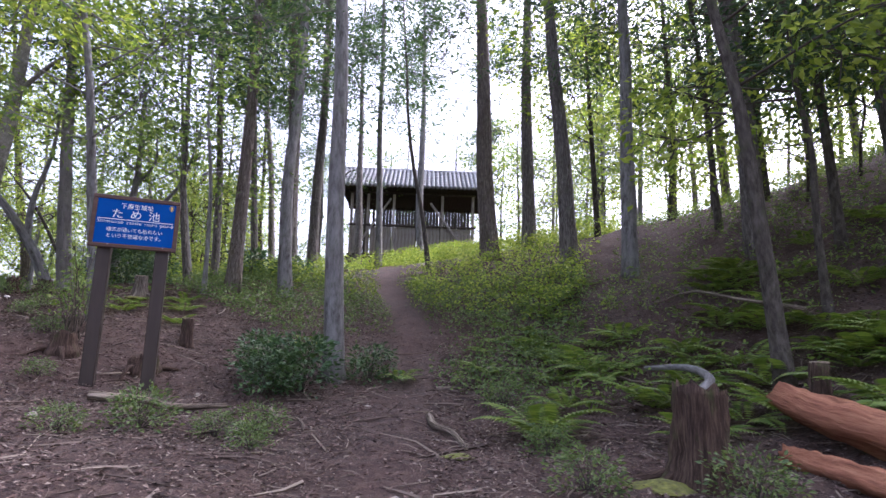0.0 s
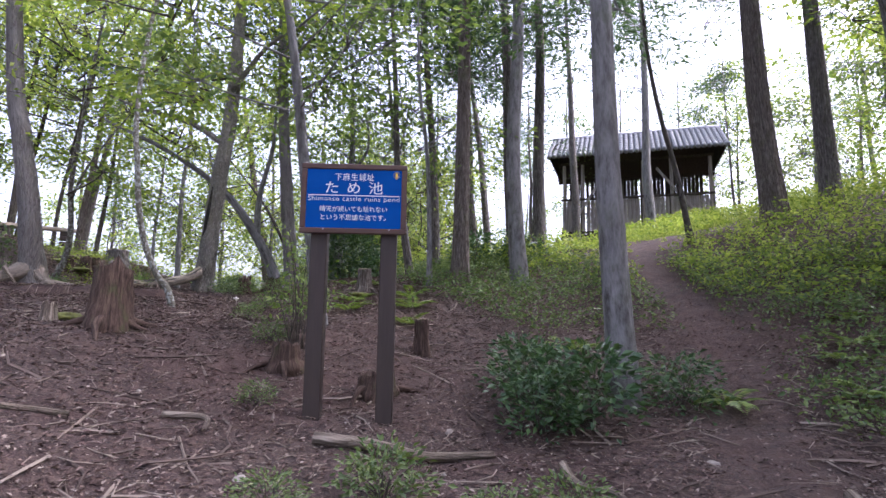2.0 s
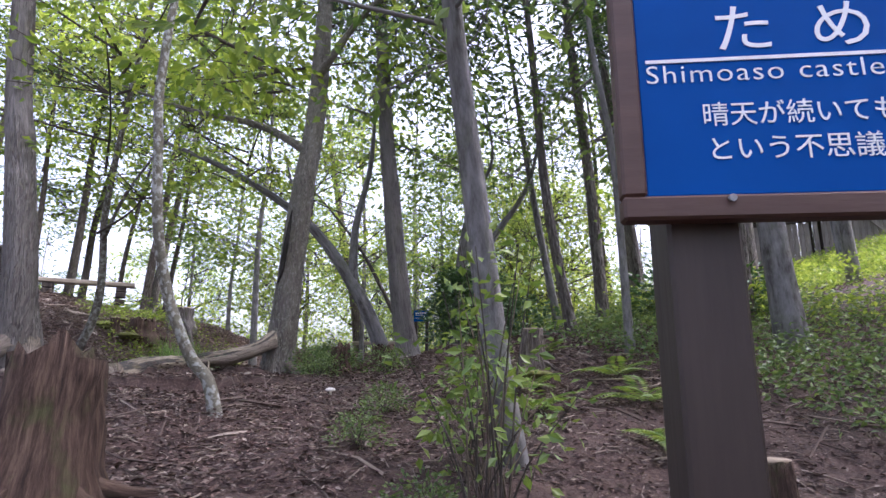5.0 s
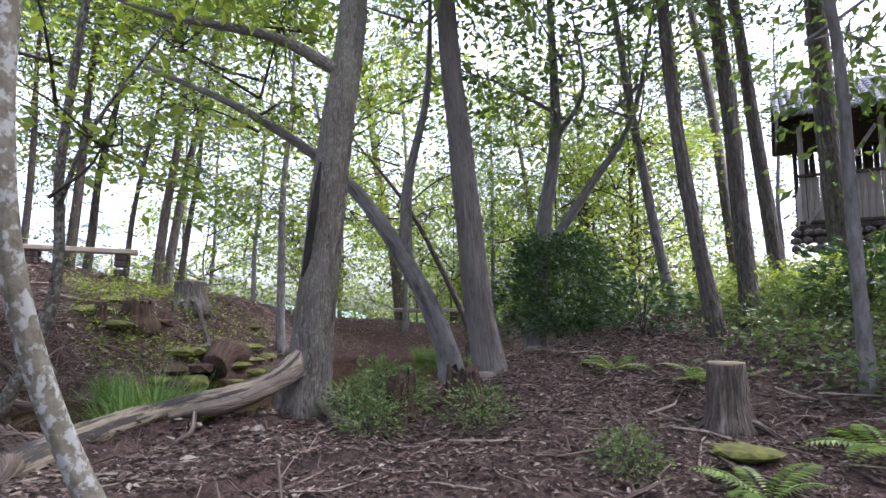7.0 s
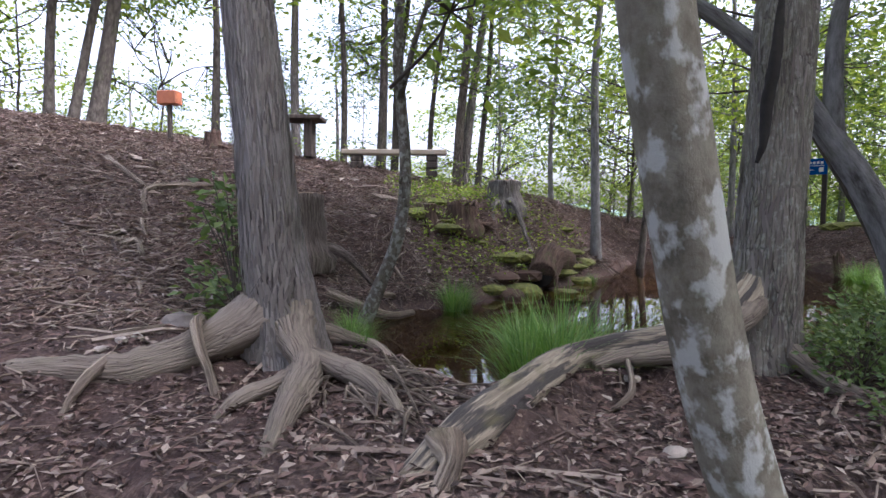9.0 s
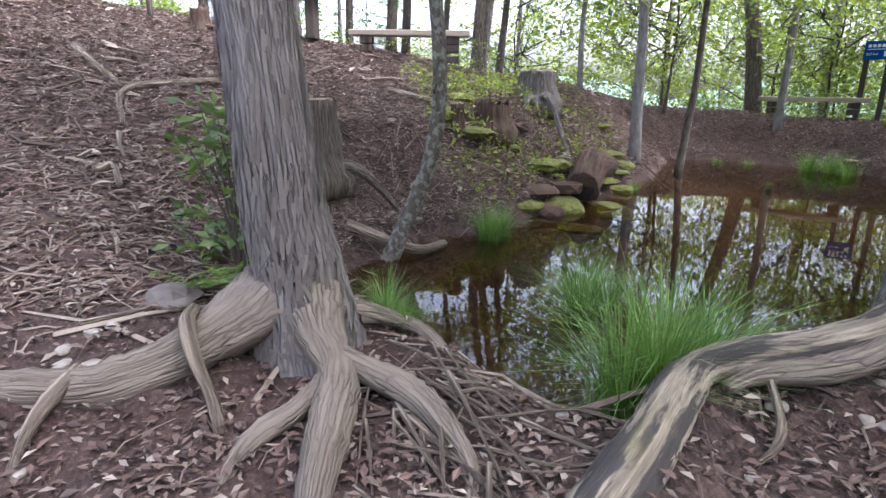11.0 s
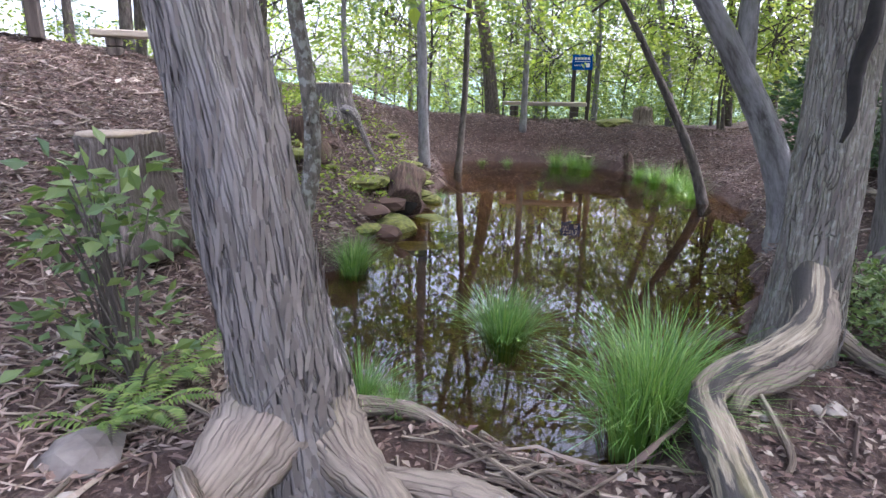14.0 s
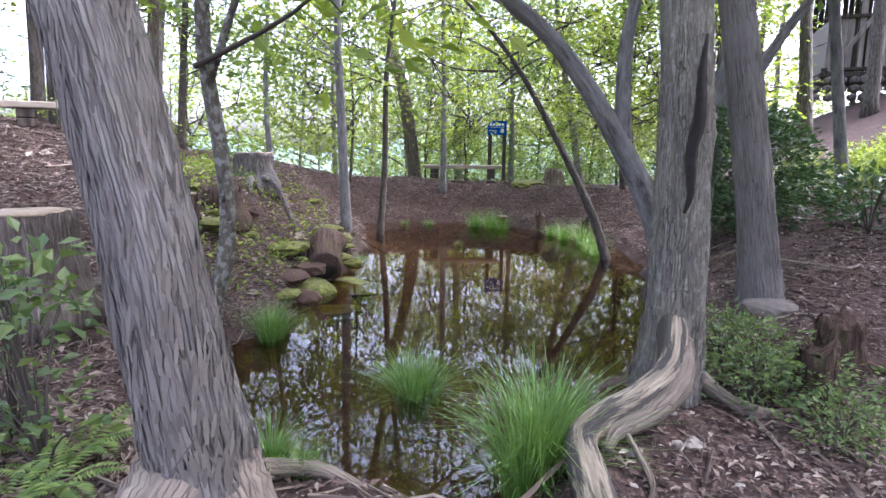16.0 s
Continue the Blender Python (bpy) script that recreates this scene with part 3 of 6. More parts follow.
def trunk_curve(x, y, lean, height, wob=0.05, seed=0, sink=0.25):
    rng = np.random.default_rng(seed)
    hs = np.linspace(0, 1, 7)
    w = np.cumsum(rng.normal(0, wob, (7, 2)), axis=0)
    w -= hs[:, None] * w[-1]
    p = np.column_stack([lean[0] * height * hs + w[:, 0], lean[1] * height * hs + w[:, 1], height * hs])
    p[0, 2] = -sink
    return spline(p, 30)


LOOKS = {"C": ("straight grey-brown conifer with stringy bark, bare below", M_CEDAR, "conifer"),
         "R": ("tall conifer with reddish-brown stringy bark", M_CEDAR_RED, "conifer"),
         "G": ("slim grey-barked tree with a thin leafy crown", M_GREY, "tree"),
         "D": ("dark-barked slender broadleaf tree with yellow-green leaves", M_DARK, "tree")}


def tree(x, y, r, lean, look_kind, height=None, crown=None, seg=12, flare=0.35, wob=0.06, scale=1.0, name="tree"):
    COUNT[0] += 1
    k = COUNT[0]
    label, material, cat = LOOKS[look_kind]
    height = height or (15.5 if look_kind in "CR" else 9.5)
    base = thing(name, pose(x, y, ground_z(x, y)), label, cat, "trees of the wood")
    p = trunk_curve(x, y, lean, height, wob, k)
    z = np.clip(p[:, 2], 0, None)
    rad = r * (1 - 0.8 * z / height) * (1 + flare * np.exp(-z / 0.22))
    part("trunk", tube_mesh("trunk", p, rad, seg, 0.06, k), material, base)
    pool = crown or {"C": CONE, "R": CONE, "G": BROAD2, "D": BROAD}[look_kind]
    me, bme = pool[k % len(pool)]
    top = np.array([lean[0], lean[1]]) * height * 0.45
    c = part("crown", me, None, base)
    b = tagged(part("bough", bme, material, base), kind="stuff")
    turn = (k * 2.39996) % 6.283
    for o in (c, b):
        o.matrix_local = Matrix.Translation((top[0], top[1], 0)) @ Matrix.Rotation(turn, 4, 'Z') @ Matrix.Scale(scale, 4)
    # a few dead snags on conifer trunks
    if look_kind in "CR":
        rng = np.random.default_rng(100 + k)
        for s in range(4):
            zz = rng.uniform(1.8, 5.5)
            q = p[np.argmin(abs(p[:, 2] - zz))]
            a = rng.uniform(0, 6.28)
            d = np.array([np.cos(a), np.sin(a), rng.uniform(-0.1, 0.35)]) * rng.uniform(0.25, 0.8)
            part("dead_branch", tube_mesh("dead_branch", spline([q, q + d * 0.5 + [0, 0, 0.03], q + d], 5), np.linspace(0.014, 0.004, 5), 6), material, base)
    return base


# near trees by the sign and on the slope
tree(0.1, 8.25, 0.15, (-0.035, -0.02), "G", 14, CONE, 20)
tree(-3.55, 11.73, 0.16, (-0.009, -0.007), "G", 15, CONE)
tree(-4.75, 11.34, 0.17, (0.006, 0.005), "R")
tree(-4.51, 12.9, 0.13, (-0.029, -0.022), "C")
tree(-5.27, 15.15, 0.17, (0.001, 0.001), "C")
tree(-6.6, 25.3, 0.21, (-0.017, -0.007), "G", 15, CONE)
tree(-4.36, 17.4, 0.12, (-0.021, -0.011), "G", 15, CONE)
tree(-1.49, 15.48, 0.07, (-0.13, -0.048), "D", 9, CONE)
tree(-0.11, 16.39, 0.28, (-0.056, -0.014), "R")
tree(0.75, 17.6, 0.22, (-0.02, -0.004), "C")
tree(2.4, 14.6, 0.215, (-0.06, -0.008), "C")
tree(-4.95, 10.6, 0.055, (-0.047, -0.045), "G", 8)
tree(-3.72, 7.4, 0.095, (0.02, -0.23), "G", 7, BROAD2, 18, scale=0.9)
tree(-6.74, 11.93, 0.09, (-0.052, -0.045), "C", 13)
tree(5.99, 8.39, 0.10, (-0.116, 0.017), "D", 10, BROAD, 16)
tree(3.92, 13.49, 0.17, (-0.031, -0.002), "G", 14, CONE)
tree(6.16, 13.15, 0.22, (-0.048, 0.005), "C")
tree(6.74, 10.29, 0.06, (-0.067, 0.013), "D", 7)
tree(2.68, 17.8, 0.09, (-0.055, -0.007), "D")
tree(4.69, 17.95, 0.12, (-0.009, 0.0), "D")
for x, y, r, k in ((8.6, 13.2, 0.14, "C"), (10.4, 15.4, 0.17, "C"), (8.0, 17.4, 0.12, "D"), (11.8, 12.2, 0.13, "D"), (6.3, 21.0, 0.15, "C"), (9.8, 20.2, 0.12, "G"), (13.5, 16.5, 0.15, "C"), (3.4, 23.5, 0.12, "G"), (12.6, 19.5, 0.13, "D"), (9.2, 9.6, 0.08, "D")):
    tree(x, y, r, (-0.03, 0.01), k, None, None, 12, scale=0.85)
for x, y, r, h in ((7.4, 12.2, 0.09, 11), (9.2, 14.6, 0.12, 13), (11.2, 11.4, 0.1, 12), (8.4, 10.2, 0.07, 10), (6.9, 16.4, 0.11, 13), (12.8, 14.2, 0.12, 13), (10.6, 17.8, 0.12, 13), (5.6, 14.8, 0.08, 11)):
    tree(x, y, r, (-0.05, 0.01), "D", h, PINE, 12)
# round the pond and on its far side
tree(-14.35, 9.76, 0.085, (-0.006, -0.009), "G", 10)
tree(-14.9, 11.0, 0.065, (0.037, 0.05), "D", 9)
tree(-16.04, 13.75, 0.075, (-0.015, -0.015), "G", 10)
tree(-19.03, 15.6, 0.2, (-0.11, -0.12), "R", 13)
tree(-15.44, 18.62, 0.117, (-0.14, -0.088), "G", 10)
tree(-10.03, 19.06, 0.15, (-0.1, -0.033), "C")
tree(-17.6, 18.2, 0.084, (-0.022, -0.018), "G", 10)
tree(-14.24, 19.23, 0.1, (-0.072, -0.037), "D", 10)
tree(-8.04, 13.25, 0.08, (-0.1, -0.063), "G", 10)
tree(-6.75, 12.7, 0.11, (-0.055, -0.028), "C")
tree(-7.4, 15.0, 0.12, (-0.079, -0.033), "C")
tree(-6.9, 16.2, 0.2, (-0.045, -0.017), "C")
tree(-9.98, 25.35, 0.2, (-0.023, -0.008), "C")
tree(-13.42, 19.9, 0.1, (-0.01, -0.008), "D")
tree(-11.9, 20.78, 0.12, (-0.055, -0.028), "D", 11, CONE)
# on the ridge beyond the pond
tree(-18.86, 2.72, 0.1, (0.008, -0.044), "D", 8)
tree(-18.31, 0.62, 0.17, (-0.039, 0.113), "D")
tree(-17.96, -0.28, 0.1, (-0.02, 0.046), "D")
tree(-19.08, 5.54, 0.083, (0.0, -0.015), "D")
tree(-19.06, 4.49, 0.11, (0.0, 0.007), "C", 11)
tree(-19.03, 6.34, 0.124, (0.004, 0.053), "D")
tree(-18.87, 7.62, 0.07, (0.017, 0.099), "D")
tree(-18.73, 8.31, 0.124, (0.02, 0.086), "R", 11)
tree(-18.61, 8.82, 0.08, (0.019, 0.071), "D")
tree(-18.12, 10.29, 0.062, (0.016, 0.041), "G", 9)
tree(-18.1, 0.07, 0.1, (-0.063, 0.159), "D")
tree(-20.06, 8.65, 0.14, (0.027, 0.147), "C", 11)
tree(-20.29, 6.91, 0.117, (0.006, 0.078), "D")

# trees rising behind the hut
for x, y, k in ((-9.5, 36.5, "G"), (-5.5, 38.0, "D"), (-12.5, 35.0, "C"), (-2.5, 35.5, "G"), (0.8, 31.5, "D"), (-14.5, 32.0, "G"), (3.2, 28.5, "G"), (-7.5, 41.0, "D"), (-1.0, 39.5, "C"), (4.6, 33.0, "D"), (1.6, 26.0, "G")):
    tree(x, y, 0.13, (0.01, 0.02), k, 13, None, 8, scale=1.35)
# the wood behind, thinning out down the slopes
rng = np.random.default_rng(5)
placed = []
tries = 0
while len(placed) < 95 and tries < 4000:
    tries += 1
    a, d = rng.uniform(0, 2 * np.pi), rng.uniform(19, 46)
    x, y = -4 + d * np.cos(a), 8 + d * np.sin(a)
    if any(math.hypot(x - px, y - py) < 2.6 for px, py in placed) or (-13.5 < x < -3 and 24.5 < y < 35) or (-7 < x < 1 and 14 < y < 32) or (x < -14 and -4 < y < 9 and d < 22):
        continue
    placed.append((x, y))
    kind = rng.choice(["C", "D", "G", "R", "D", "G"])
    tree(x, y, rng.uniform(0.08, 0.2), (rng.normal(0, 0.04), rng.normal(0, 0.04)), str(kind), rng.uniform(10, 16), None, 8, scale=rng.uniform(0.95, 1.3))

# leafy saplings between the trunks
for x, y, s in [(-11.2, 16.6, 1.1), (4.5, 20.5, 1.4), (8.5, 15.5, 1.3), (9.5, 11, 1.1), (-12.5, 15.6, 1.1), (-17.6, 12.2, 1.0),
                (-19.4, 13.2, 1.2), (-18.6, 17.2, 1.3), (-13.4, 17.4, 1.1), (-11.6, 17.2, 1.2), (-20.5, 3.5, 1.0), (-21, 1.0, 1.2), (-21.5, 10, 1.2), (-22, 14, 1.4),
                (-20.4, -2, 1.1), (-16.4, 20.6, 1.4), (2.2, 22.5, 1.2), (-20.2, 19.0, 1.3), (-18.4, 20.4, 1.2), (-15.2, 20.2, 1.2), (-19.8, 16.6, 1.0), (-21.8, 17.4, 1.4), (-12.4, 19.2, 1.2), (-17.2, 22.4, 1.5), (7.4, 15.0, 0.9), (10.8, 13.8, 1.0), (5.6, 16.4, 0.8)]:
    tree(x, y, 0.035, (0.02, 0.01), "D", 4.6, SAP, 8, scale=s, name="sapling")


# ---- trees of their own shape by the pond ----
def limb_tree(name, label, category, base_xy, trunk_pts, r0, r1, material, limbs=(), crown=None, seg=20, rough=0.07, flare=0.3, seed=1, sweep=0.25):
    x, y = base_xy
    g = ground_z(x, y)
    ob = thing(name, pose(x, y, g), label, category)
    p = spline(trunk_pts, 90)
    z = np.clip(p[:, 2], 0, None)
    rad = (r0 + (r1 - r0) * z / p[-1, 2]) * (1 + flare * np.exp(-z / sweep))
    part("trunk", tube_mesh("trunk", p, rad, seg, rough, seed), material, ob)
    for k, (pts, ra, rb) in enumerate(limbs):
        part("limb", tube_mesh("limb", spline(pts, 16), np.linspace(ra, rb, 16), 10, 0.05, seed + k), material, ob)
    for me_pair, m in crown or ():
        part("crown", me_pair[0], None, ob).matrix_local = m
        part("bough", me_pair[1], material, ob).matrix_local = m
    return ob


def above(base_xy, pts):
    """Points given at true heights, turned into a trunk line over its own foot."""
    x, y = base_xy
    g = ground_z(x, y)
    return [(px - x, py - y, pz - g) for px, py, pz in pts]


def bark_flakes(parent, line, r0, r1, flare, sweep, n, seed, top=2.6):
    """Lifted strips and curls of bark on a trunk: long above, short and shaggy at the foot."""
    rng = np.random.default_rng(seed)
    p = spline(line, 200)
    z = np.clip(p[:, 2], 0, None)
    rad = (r0 + (r1 - r0) * z / p[-1, 2]) * (1 + flare * np.exp(-z / sweep))
    use = np.where((p[:, 2] > 0.03) & (p[:, 2] < top))[0]
    hz = top * rng.uniform(0, 1, n) ** 1.5
    i = use[np.argmin(abs(p[use, 2][None] - hz[:, None]), axis=1)]
    a = rng.uniform(0, 6.283, n)
    low = np.exp(-z[i] / 0.45)
    ln = (rng.uniform(0.06, 0.2, n) * (1 - low) + rng.uniform(0.03, 0.075, n) * low) / 2
    w = rng.uniform(0.003, 0.008, n) * (1 + low)
    nrm = np.column_stack([np.cos(a), np.sin(a), 0 * a])
    tan = np.column_stack([-np.sin(a), np.cos(a), 0 * a])
    tip = rng.normal(0, 0.06, n) + low * rng.normal(0, 0.45, n)
    up = np.column_stack([0 * a, 0 * a, np.cos(tip)]) + tan * np.sin(tip)[:, None] + nrm * (0.3 * low * flare)[:, None] * -1
    c = p[i] + nrm * (rad[i] * 1.035)[:, None]
    lift = rng.uniform(0.002, 0.008, n) * (1 + 1.2 * low)
    rows = []
    for t, l, k in ((-1, 0.2, 0.6), (0, 0.4, 1.0), (1, 1.0, 0.5)):
        m = c + up * (t * ln)[:, None] + nrm * (lift * l)[:, None]
        rows += [m - tan * (w * k)[:, None], m + tan * (w * k)[:, None]]
    v = np.stack(rows, 1).reshape(-1, 3)
    k = np.arange(n)[:, None] * 6
    f = np.concatenate([k + [0, 1, 3, 2], k + [2, 3, 5, 4]], 1).reshape(-1, 4)
    return tagged(part("shaggy_bark", raw_mesh("shaggy_bark", v, f), M_FLAKE, parent, "lifted grey strips of bark"), kind="stuff")


# the old conifer at the pond's near corner, with its bared roots
T1 = (-8.37, 4.96)
T1_LINE = [(0.03, 0.03, -0.2)] + above(T1, [(-8.362, 4.954, 2.4), (-8.37, 4.91, 2.7), (-8.40, 4.88, 3.0), (-8.47, 4.838, 3.4), (-8.57, 4.79, 3.8), (-8.82, 4.70, 4.6), (-9.3, 4.5, 6.5), (-10.4, 3.9, 15.0)])
t1 = limb_tree("conifer", "stout old conifer with grey stringy bark and bared roots", "conifer", T1, T1_LINE, 0.16, 0.05, M_OLD,
               crown=[(CONE[0], pose(-1.2, -0.6, 1))], seg=64, rough=0.05, flare=0.5, seed=4, sweep=0.3)
bark_flakes(t1, T1_LINE, 0.16, 0.05, 0.5, 0.3, 1500, 5)


def root(parent, pts, ra, rb, material=M_DEAD, name="root", seed=0, seg=12, rough=0.14):
    """A root along points of the plan (x, y, height over the ground), lying half sunk."""
    o = parent.matrix_world.translation
    p = spline([(x - o.x, y - o.y, ground_z(x, y) + h - o.z) for x, y, h in pts], 40)
    rng = np.random.default_rng(seed)
    r = np.linspace(ra, rb, 40) * (1 + 0.13 * np.sin(np.linspace(0, 9, 40) + seed) + rng.normal(0, 0.03, 40))
    return part(name, tube_mesh(name, p, r, seg, rough, seed), material, parent)


def bare_root(parent, pts, ra, rb, material, seed=0, seg=26, rough=0.1):
    """A thick bared root through points at true heights."""
    o = parent.matrix_world.translation
    p = spline([(x - o.x, y - o.y, z - o.z) for x, y, z in pts], 70)
    t = np.linspace(0, 1, 70)
    r = (ra + (rb - ra) * t) * (1 + 0.09 * np.sin(11 * t + seed) + 0.05 * np.sin(27 * t + 2 * seed))
    return part("bare_root", tube_mesh("bare_root", p, r, seg, rough, seed), material, parent, "bleached wood streaked with black")


root(t1, [(-8.36, 4.93, 0.27), (-8.3, 4.78, 0.17), (-8.2, 4.6, 0.08), (-8.09, 4.41, 0.03), (-8.05, 4.2, 0.0), (-8.08, 3.9, -0.02), (-8.15, 3.5, -0.09)], 0.15, 0.05, M_ROOT, seed=1, seg=20)
root(t1, [(-8.3, 5.0, 0.24), (-8.16, 5.04, 0.13), (-8.0, 5.1, 0.07), (-7.72, 5.06, 0.05), (-7.43, 5.02, 0.03), (-7.15, 4.98, -0.03)], 0.12, 0.035, M_ROOT, seed=2, seg=16)
root(t1, [(-8.12, 5.06, 0.09), (-7.98, 5.28, 0.07), (-7.78, 5.42, 0.05), (-7.5, 5.5, 0.0), (-7.3, 5.45, -0.03)], 0.07, 0.025, M_ROOT, seed=4)
root(t1, [(-8.05, 5.08, 0.06), (-7.86, 4.95, 0.05), (-7.7, 4.8, 0.03), (-7.5, 4.72, -0.02)], 0.055, 0.02, M_ROOT, seed=3)
root(t1, [(-8.22, 4.56, 0.2), (-8.1, 4.56, 0.21), (-8.0, 4.6, 0.14), (-7.92, 4.66, 0.05), (-7.84, 4.7, -0.02)], 0.03, 0.022, M_DEAD, seed=5)
root(t1, [(-8.06, 4.2, 0.08), (-7.9, 4.12, 0.05), (-7.75, 4.1, 0.0), (-7.6, 4.15, -0.03)], 0.028, 0.014, M_DEAD, seed=6)
root(t1, [(-8.42, 5.1, 0.12), (-8.5, 5.3, 0.06), (-8.4, 5.48, 0.03), (-8.2, 5.6, -0.04)], 0.06, 0.02, M_ROOT, seed=7)
for k in range(46):
    rg = np.random.default_rng(60 + k)
    a = rg.uniform(-0.6, 1.5)
    sx, sy = -7.95 + rg.normal(0, 0.22), 5.4 + rg.normal(0, 0.16)
    L = rg.uniform(0.25, 0.7)
    root(t1, [(sx, sy, 0.03), (sx + L * 0.5 * math.cos(a), sy + L * 0.5 * math.sin(a), rg.uniform(0.015, 0.06)), (sx + L * math.cos(a) + rg.normal(0, 0.08), sy + L * math.sin(a), 0.0)], rg.uniform(0.005, 0.014), 0.003, M_DEAD, "rootlet", k, 6)

# the split trunk on the other bank
T2 = (-7.795, 7.5)
T2_LINE = [(0, -0.02, -0.2)] + above(T2, [(-7.794, 7.515, 2.3), (-7.80, 7.55, 2.7), (-7.82, 7.59, 3.1), (-7.852, 7.635, 3.5), (-7.895, 7.69, 3.9), (-8.013, 7.82, 4.7), (-8.25, 8.05, 6.0), (-8.6, 8.3, 9.5)])
t2 = limb_tree("tree", "large grey tree with a long dark split in its trunk", "tree", T2, T2_LINE, 0.168, 0.1, M_SPLIT,
               limbs=[([(-0.25, 0.4, 3.0), (-0.9, -0.1, 3.5), (-1.9, -0.9, 3.9), (-3.2, -1.6, 4.6)], 0.07, 0.015),
                      ([(-0.3, 0.45, 4.2), (0.5, 0.9, 5.2), (1.3, 1.7, 5.8)], 0.06, 0.015)],
               crown=[(BROAD[0], pose(-0.9, 0.3, 1.0))], seg=48, rough=0.05, flare=0.3, seed=8)
bark_flakes(t2, T2_LINE, 0.168, 0.1, 0.3, 0.25, 500, 9, 2.4)
split_line = above(T2, [(-7.726, 7.405, 3.18), (-7.71, 7.43, 3.3), (-7.735, 7.462, 3.5), (-7.71, 7.478, 3.72), (-7.735, 7.515, 3.95), (-7.73, 7.535, 4.15)])
# solid strip on the bark, its black colour painting the crack's inner shade
part("split", tube_mesh("split", spline(split_line, 26), 0.026 * np.sin(np.linspace(0.15, np.pi - 0.1, 26)) ** 1.2 + 0.005, 12, 0.3, 3), M_HOLLOW_SHADE, t2, "near-black strip painting the shade inside the bark's split")
bare_root(t2, [(-7.8, 7.5, 2.62), (-7.7, 7.32, 2.46), (-7.63, 7.12, 2.35), (-7.66, 6.84, 2.27), (-7.72, 6.58, 2.23), (-7.69, 6.4, 2.21), (-7.58, 6.25, 2.19), (-7.42, 6.08, 2.17), (-7.28, 5.92, 2.14), (-7.1, 5.68, 2.08), (-6.95, 5.5, 2.0), (-6.8, 5.3, 1.86)], 0.075, 0.085, M_BARED, 6)
root(t2, [(-7.68, 7.38, 0.34), (-7.55, 7.14, 0.2), (-7.56, 6.85, 0.1), (-7.62, 6.6, 0.06), (-7.6, 6.45, 0.03)], 0.07, 0.03, M_ROOT, "bare_root", 9, 12)
root(t2, [(-7.6, 6.62, 0.07), (-7.47, 6.58, 0.06), (-7.38, 6.48, 0.03), (-7.36, 6.35, -0.02)], 0.018, 0.012, M_DEAD, "root", 10)
root(t2, [(-7.0, 5.6, 0.06), (-6.88, 5.6, 0.03), (-6.7, 5.5, -0.03)], 0.07, 0.02, M_DEAD, "root", 7)
root(t2, [(-7.7, 7.55, 0.12), (-7.4, 7.6, 0.03), (-7.1, 7.8, -0.05)], 0.06, 0.02, M_ROOT, "root", 8)

C3 = (-7.9, 9.56)
limb_tree("conifer", "straight dark conifer trunk beside a flat stone", "conifer", C3,
          [(0.02, 0.02, -0.2)] + above(C3, [(-7.92, 9.54, 2.4), (-7.982, 9.487, 2.9), (-8.03, 9.464, 3.3), (-8.151, 9.446, 4.0), (-8.304, 9.465, 4.8), (-8.7, 9.5, 7.0), (-9.3, 9.5, 13.0)]), 0.152, 0.06, M_OLD,
          crown=[(CONE[1], pose(-0.6, 0.0, 0))], seg=40, seed=12, flare=0.25)
limb_tree("tree", "grey forked tree leaning out over the pond", "tree", (-8.75, 9.75),
          [(0, 0, -0.15), (-0.1, -0.1, 0.5), (-0.35, -0.4, 1.3), (-0.85, -1.05, 2.4), (-1.7, -2.0, 3.3), (-3.0, -3.0, 4.1)], 0.14, 0.03, M_GREY,
          limbs=[([(-0.4, -0.45, 1.4), (-0.45, -0.4, 2.4), (-0.35, -0.2, 3.6), (-0.6, 0.0, 5.4)], 0.085, 0.02),
                 ([(-0.9, -1.1, 2.45), (-1.5, -1.0, 2.9), (-2.4, -0.9, 4.2)], 0.05, 0.015)],
          crown=[(SAP[0], pose(-1.6, -1.9, 1.9)), (BROAD2[1], pose(-0.5, -0.2, 1.5))], seed=14)
limb_tree("tree", "grey tree dividing low into spreading limbs", "tree", (-9.3, 11.6),
          [(0, 0, -0.15), (0.05, 0.05, 0.8), (0.1, 0.15, 2.0), (0.2, 0.3, 3.4), (0.1, 0.3, 6)], 0.14, 0.04, M_GREY,
          limbs=[([(0.08, 0.1, 1.4), (0.5, 0.7, 2.5), (0.9, 1.25, 3.6), (1.2, 1.5, 5.5)], 0.085, 0.02),
                 ([(0.2, 0.3, 3.2), (0.5, 0.6, 4.0), (0.4, 0.5, 5.2)], 0.05, 0.015)],
          crown=[(BROAD2[0], pose(0.3, 0.4, 0.8))], seed=15)
LT = (-5.52, 6.02)
limb_tree("tree", "slim tree with pale lichen patches, crooked at the foot", "tree", LT,
          [(0.04, 0.05, -0.2)] + above(LT, [(-5.54, 5.98, 2.0), (-5.625, 5.85, 2.2), (-5.66, 5.675, 2.6), (-5.64, 5.56, 3.0), (-5.64, 5.50, 3.4), (-5.7, 5.48, 3.8), (-5.85, 5.47, 4.5), (-6.0, 5.6, 6.0), (-5.9, 6.0, 9.0)]), 0.042, 0.022, M_LICHEN,
          crown=[(BROAD[1], pose(-0.1, -0.3, 0.2))], seg=24, rough=0.03, seed=16)
KT = (-10.2, 5.55)
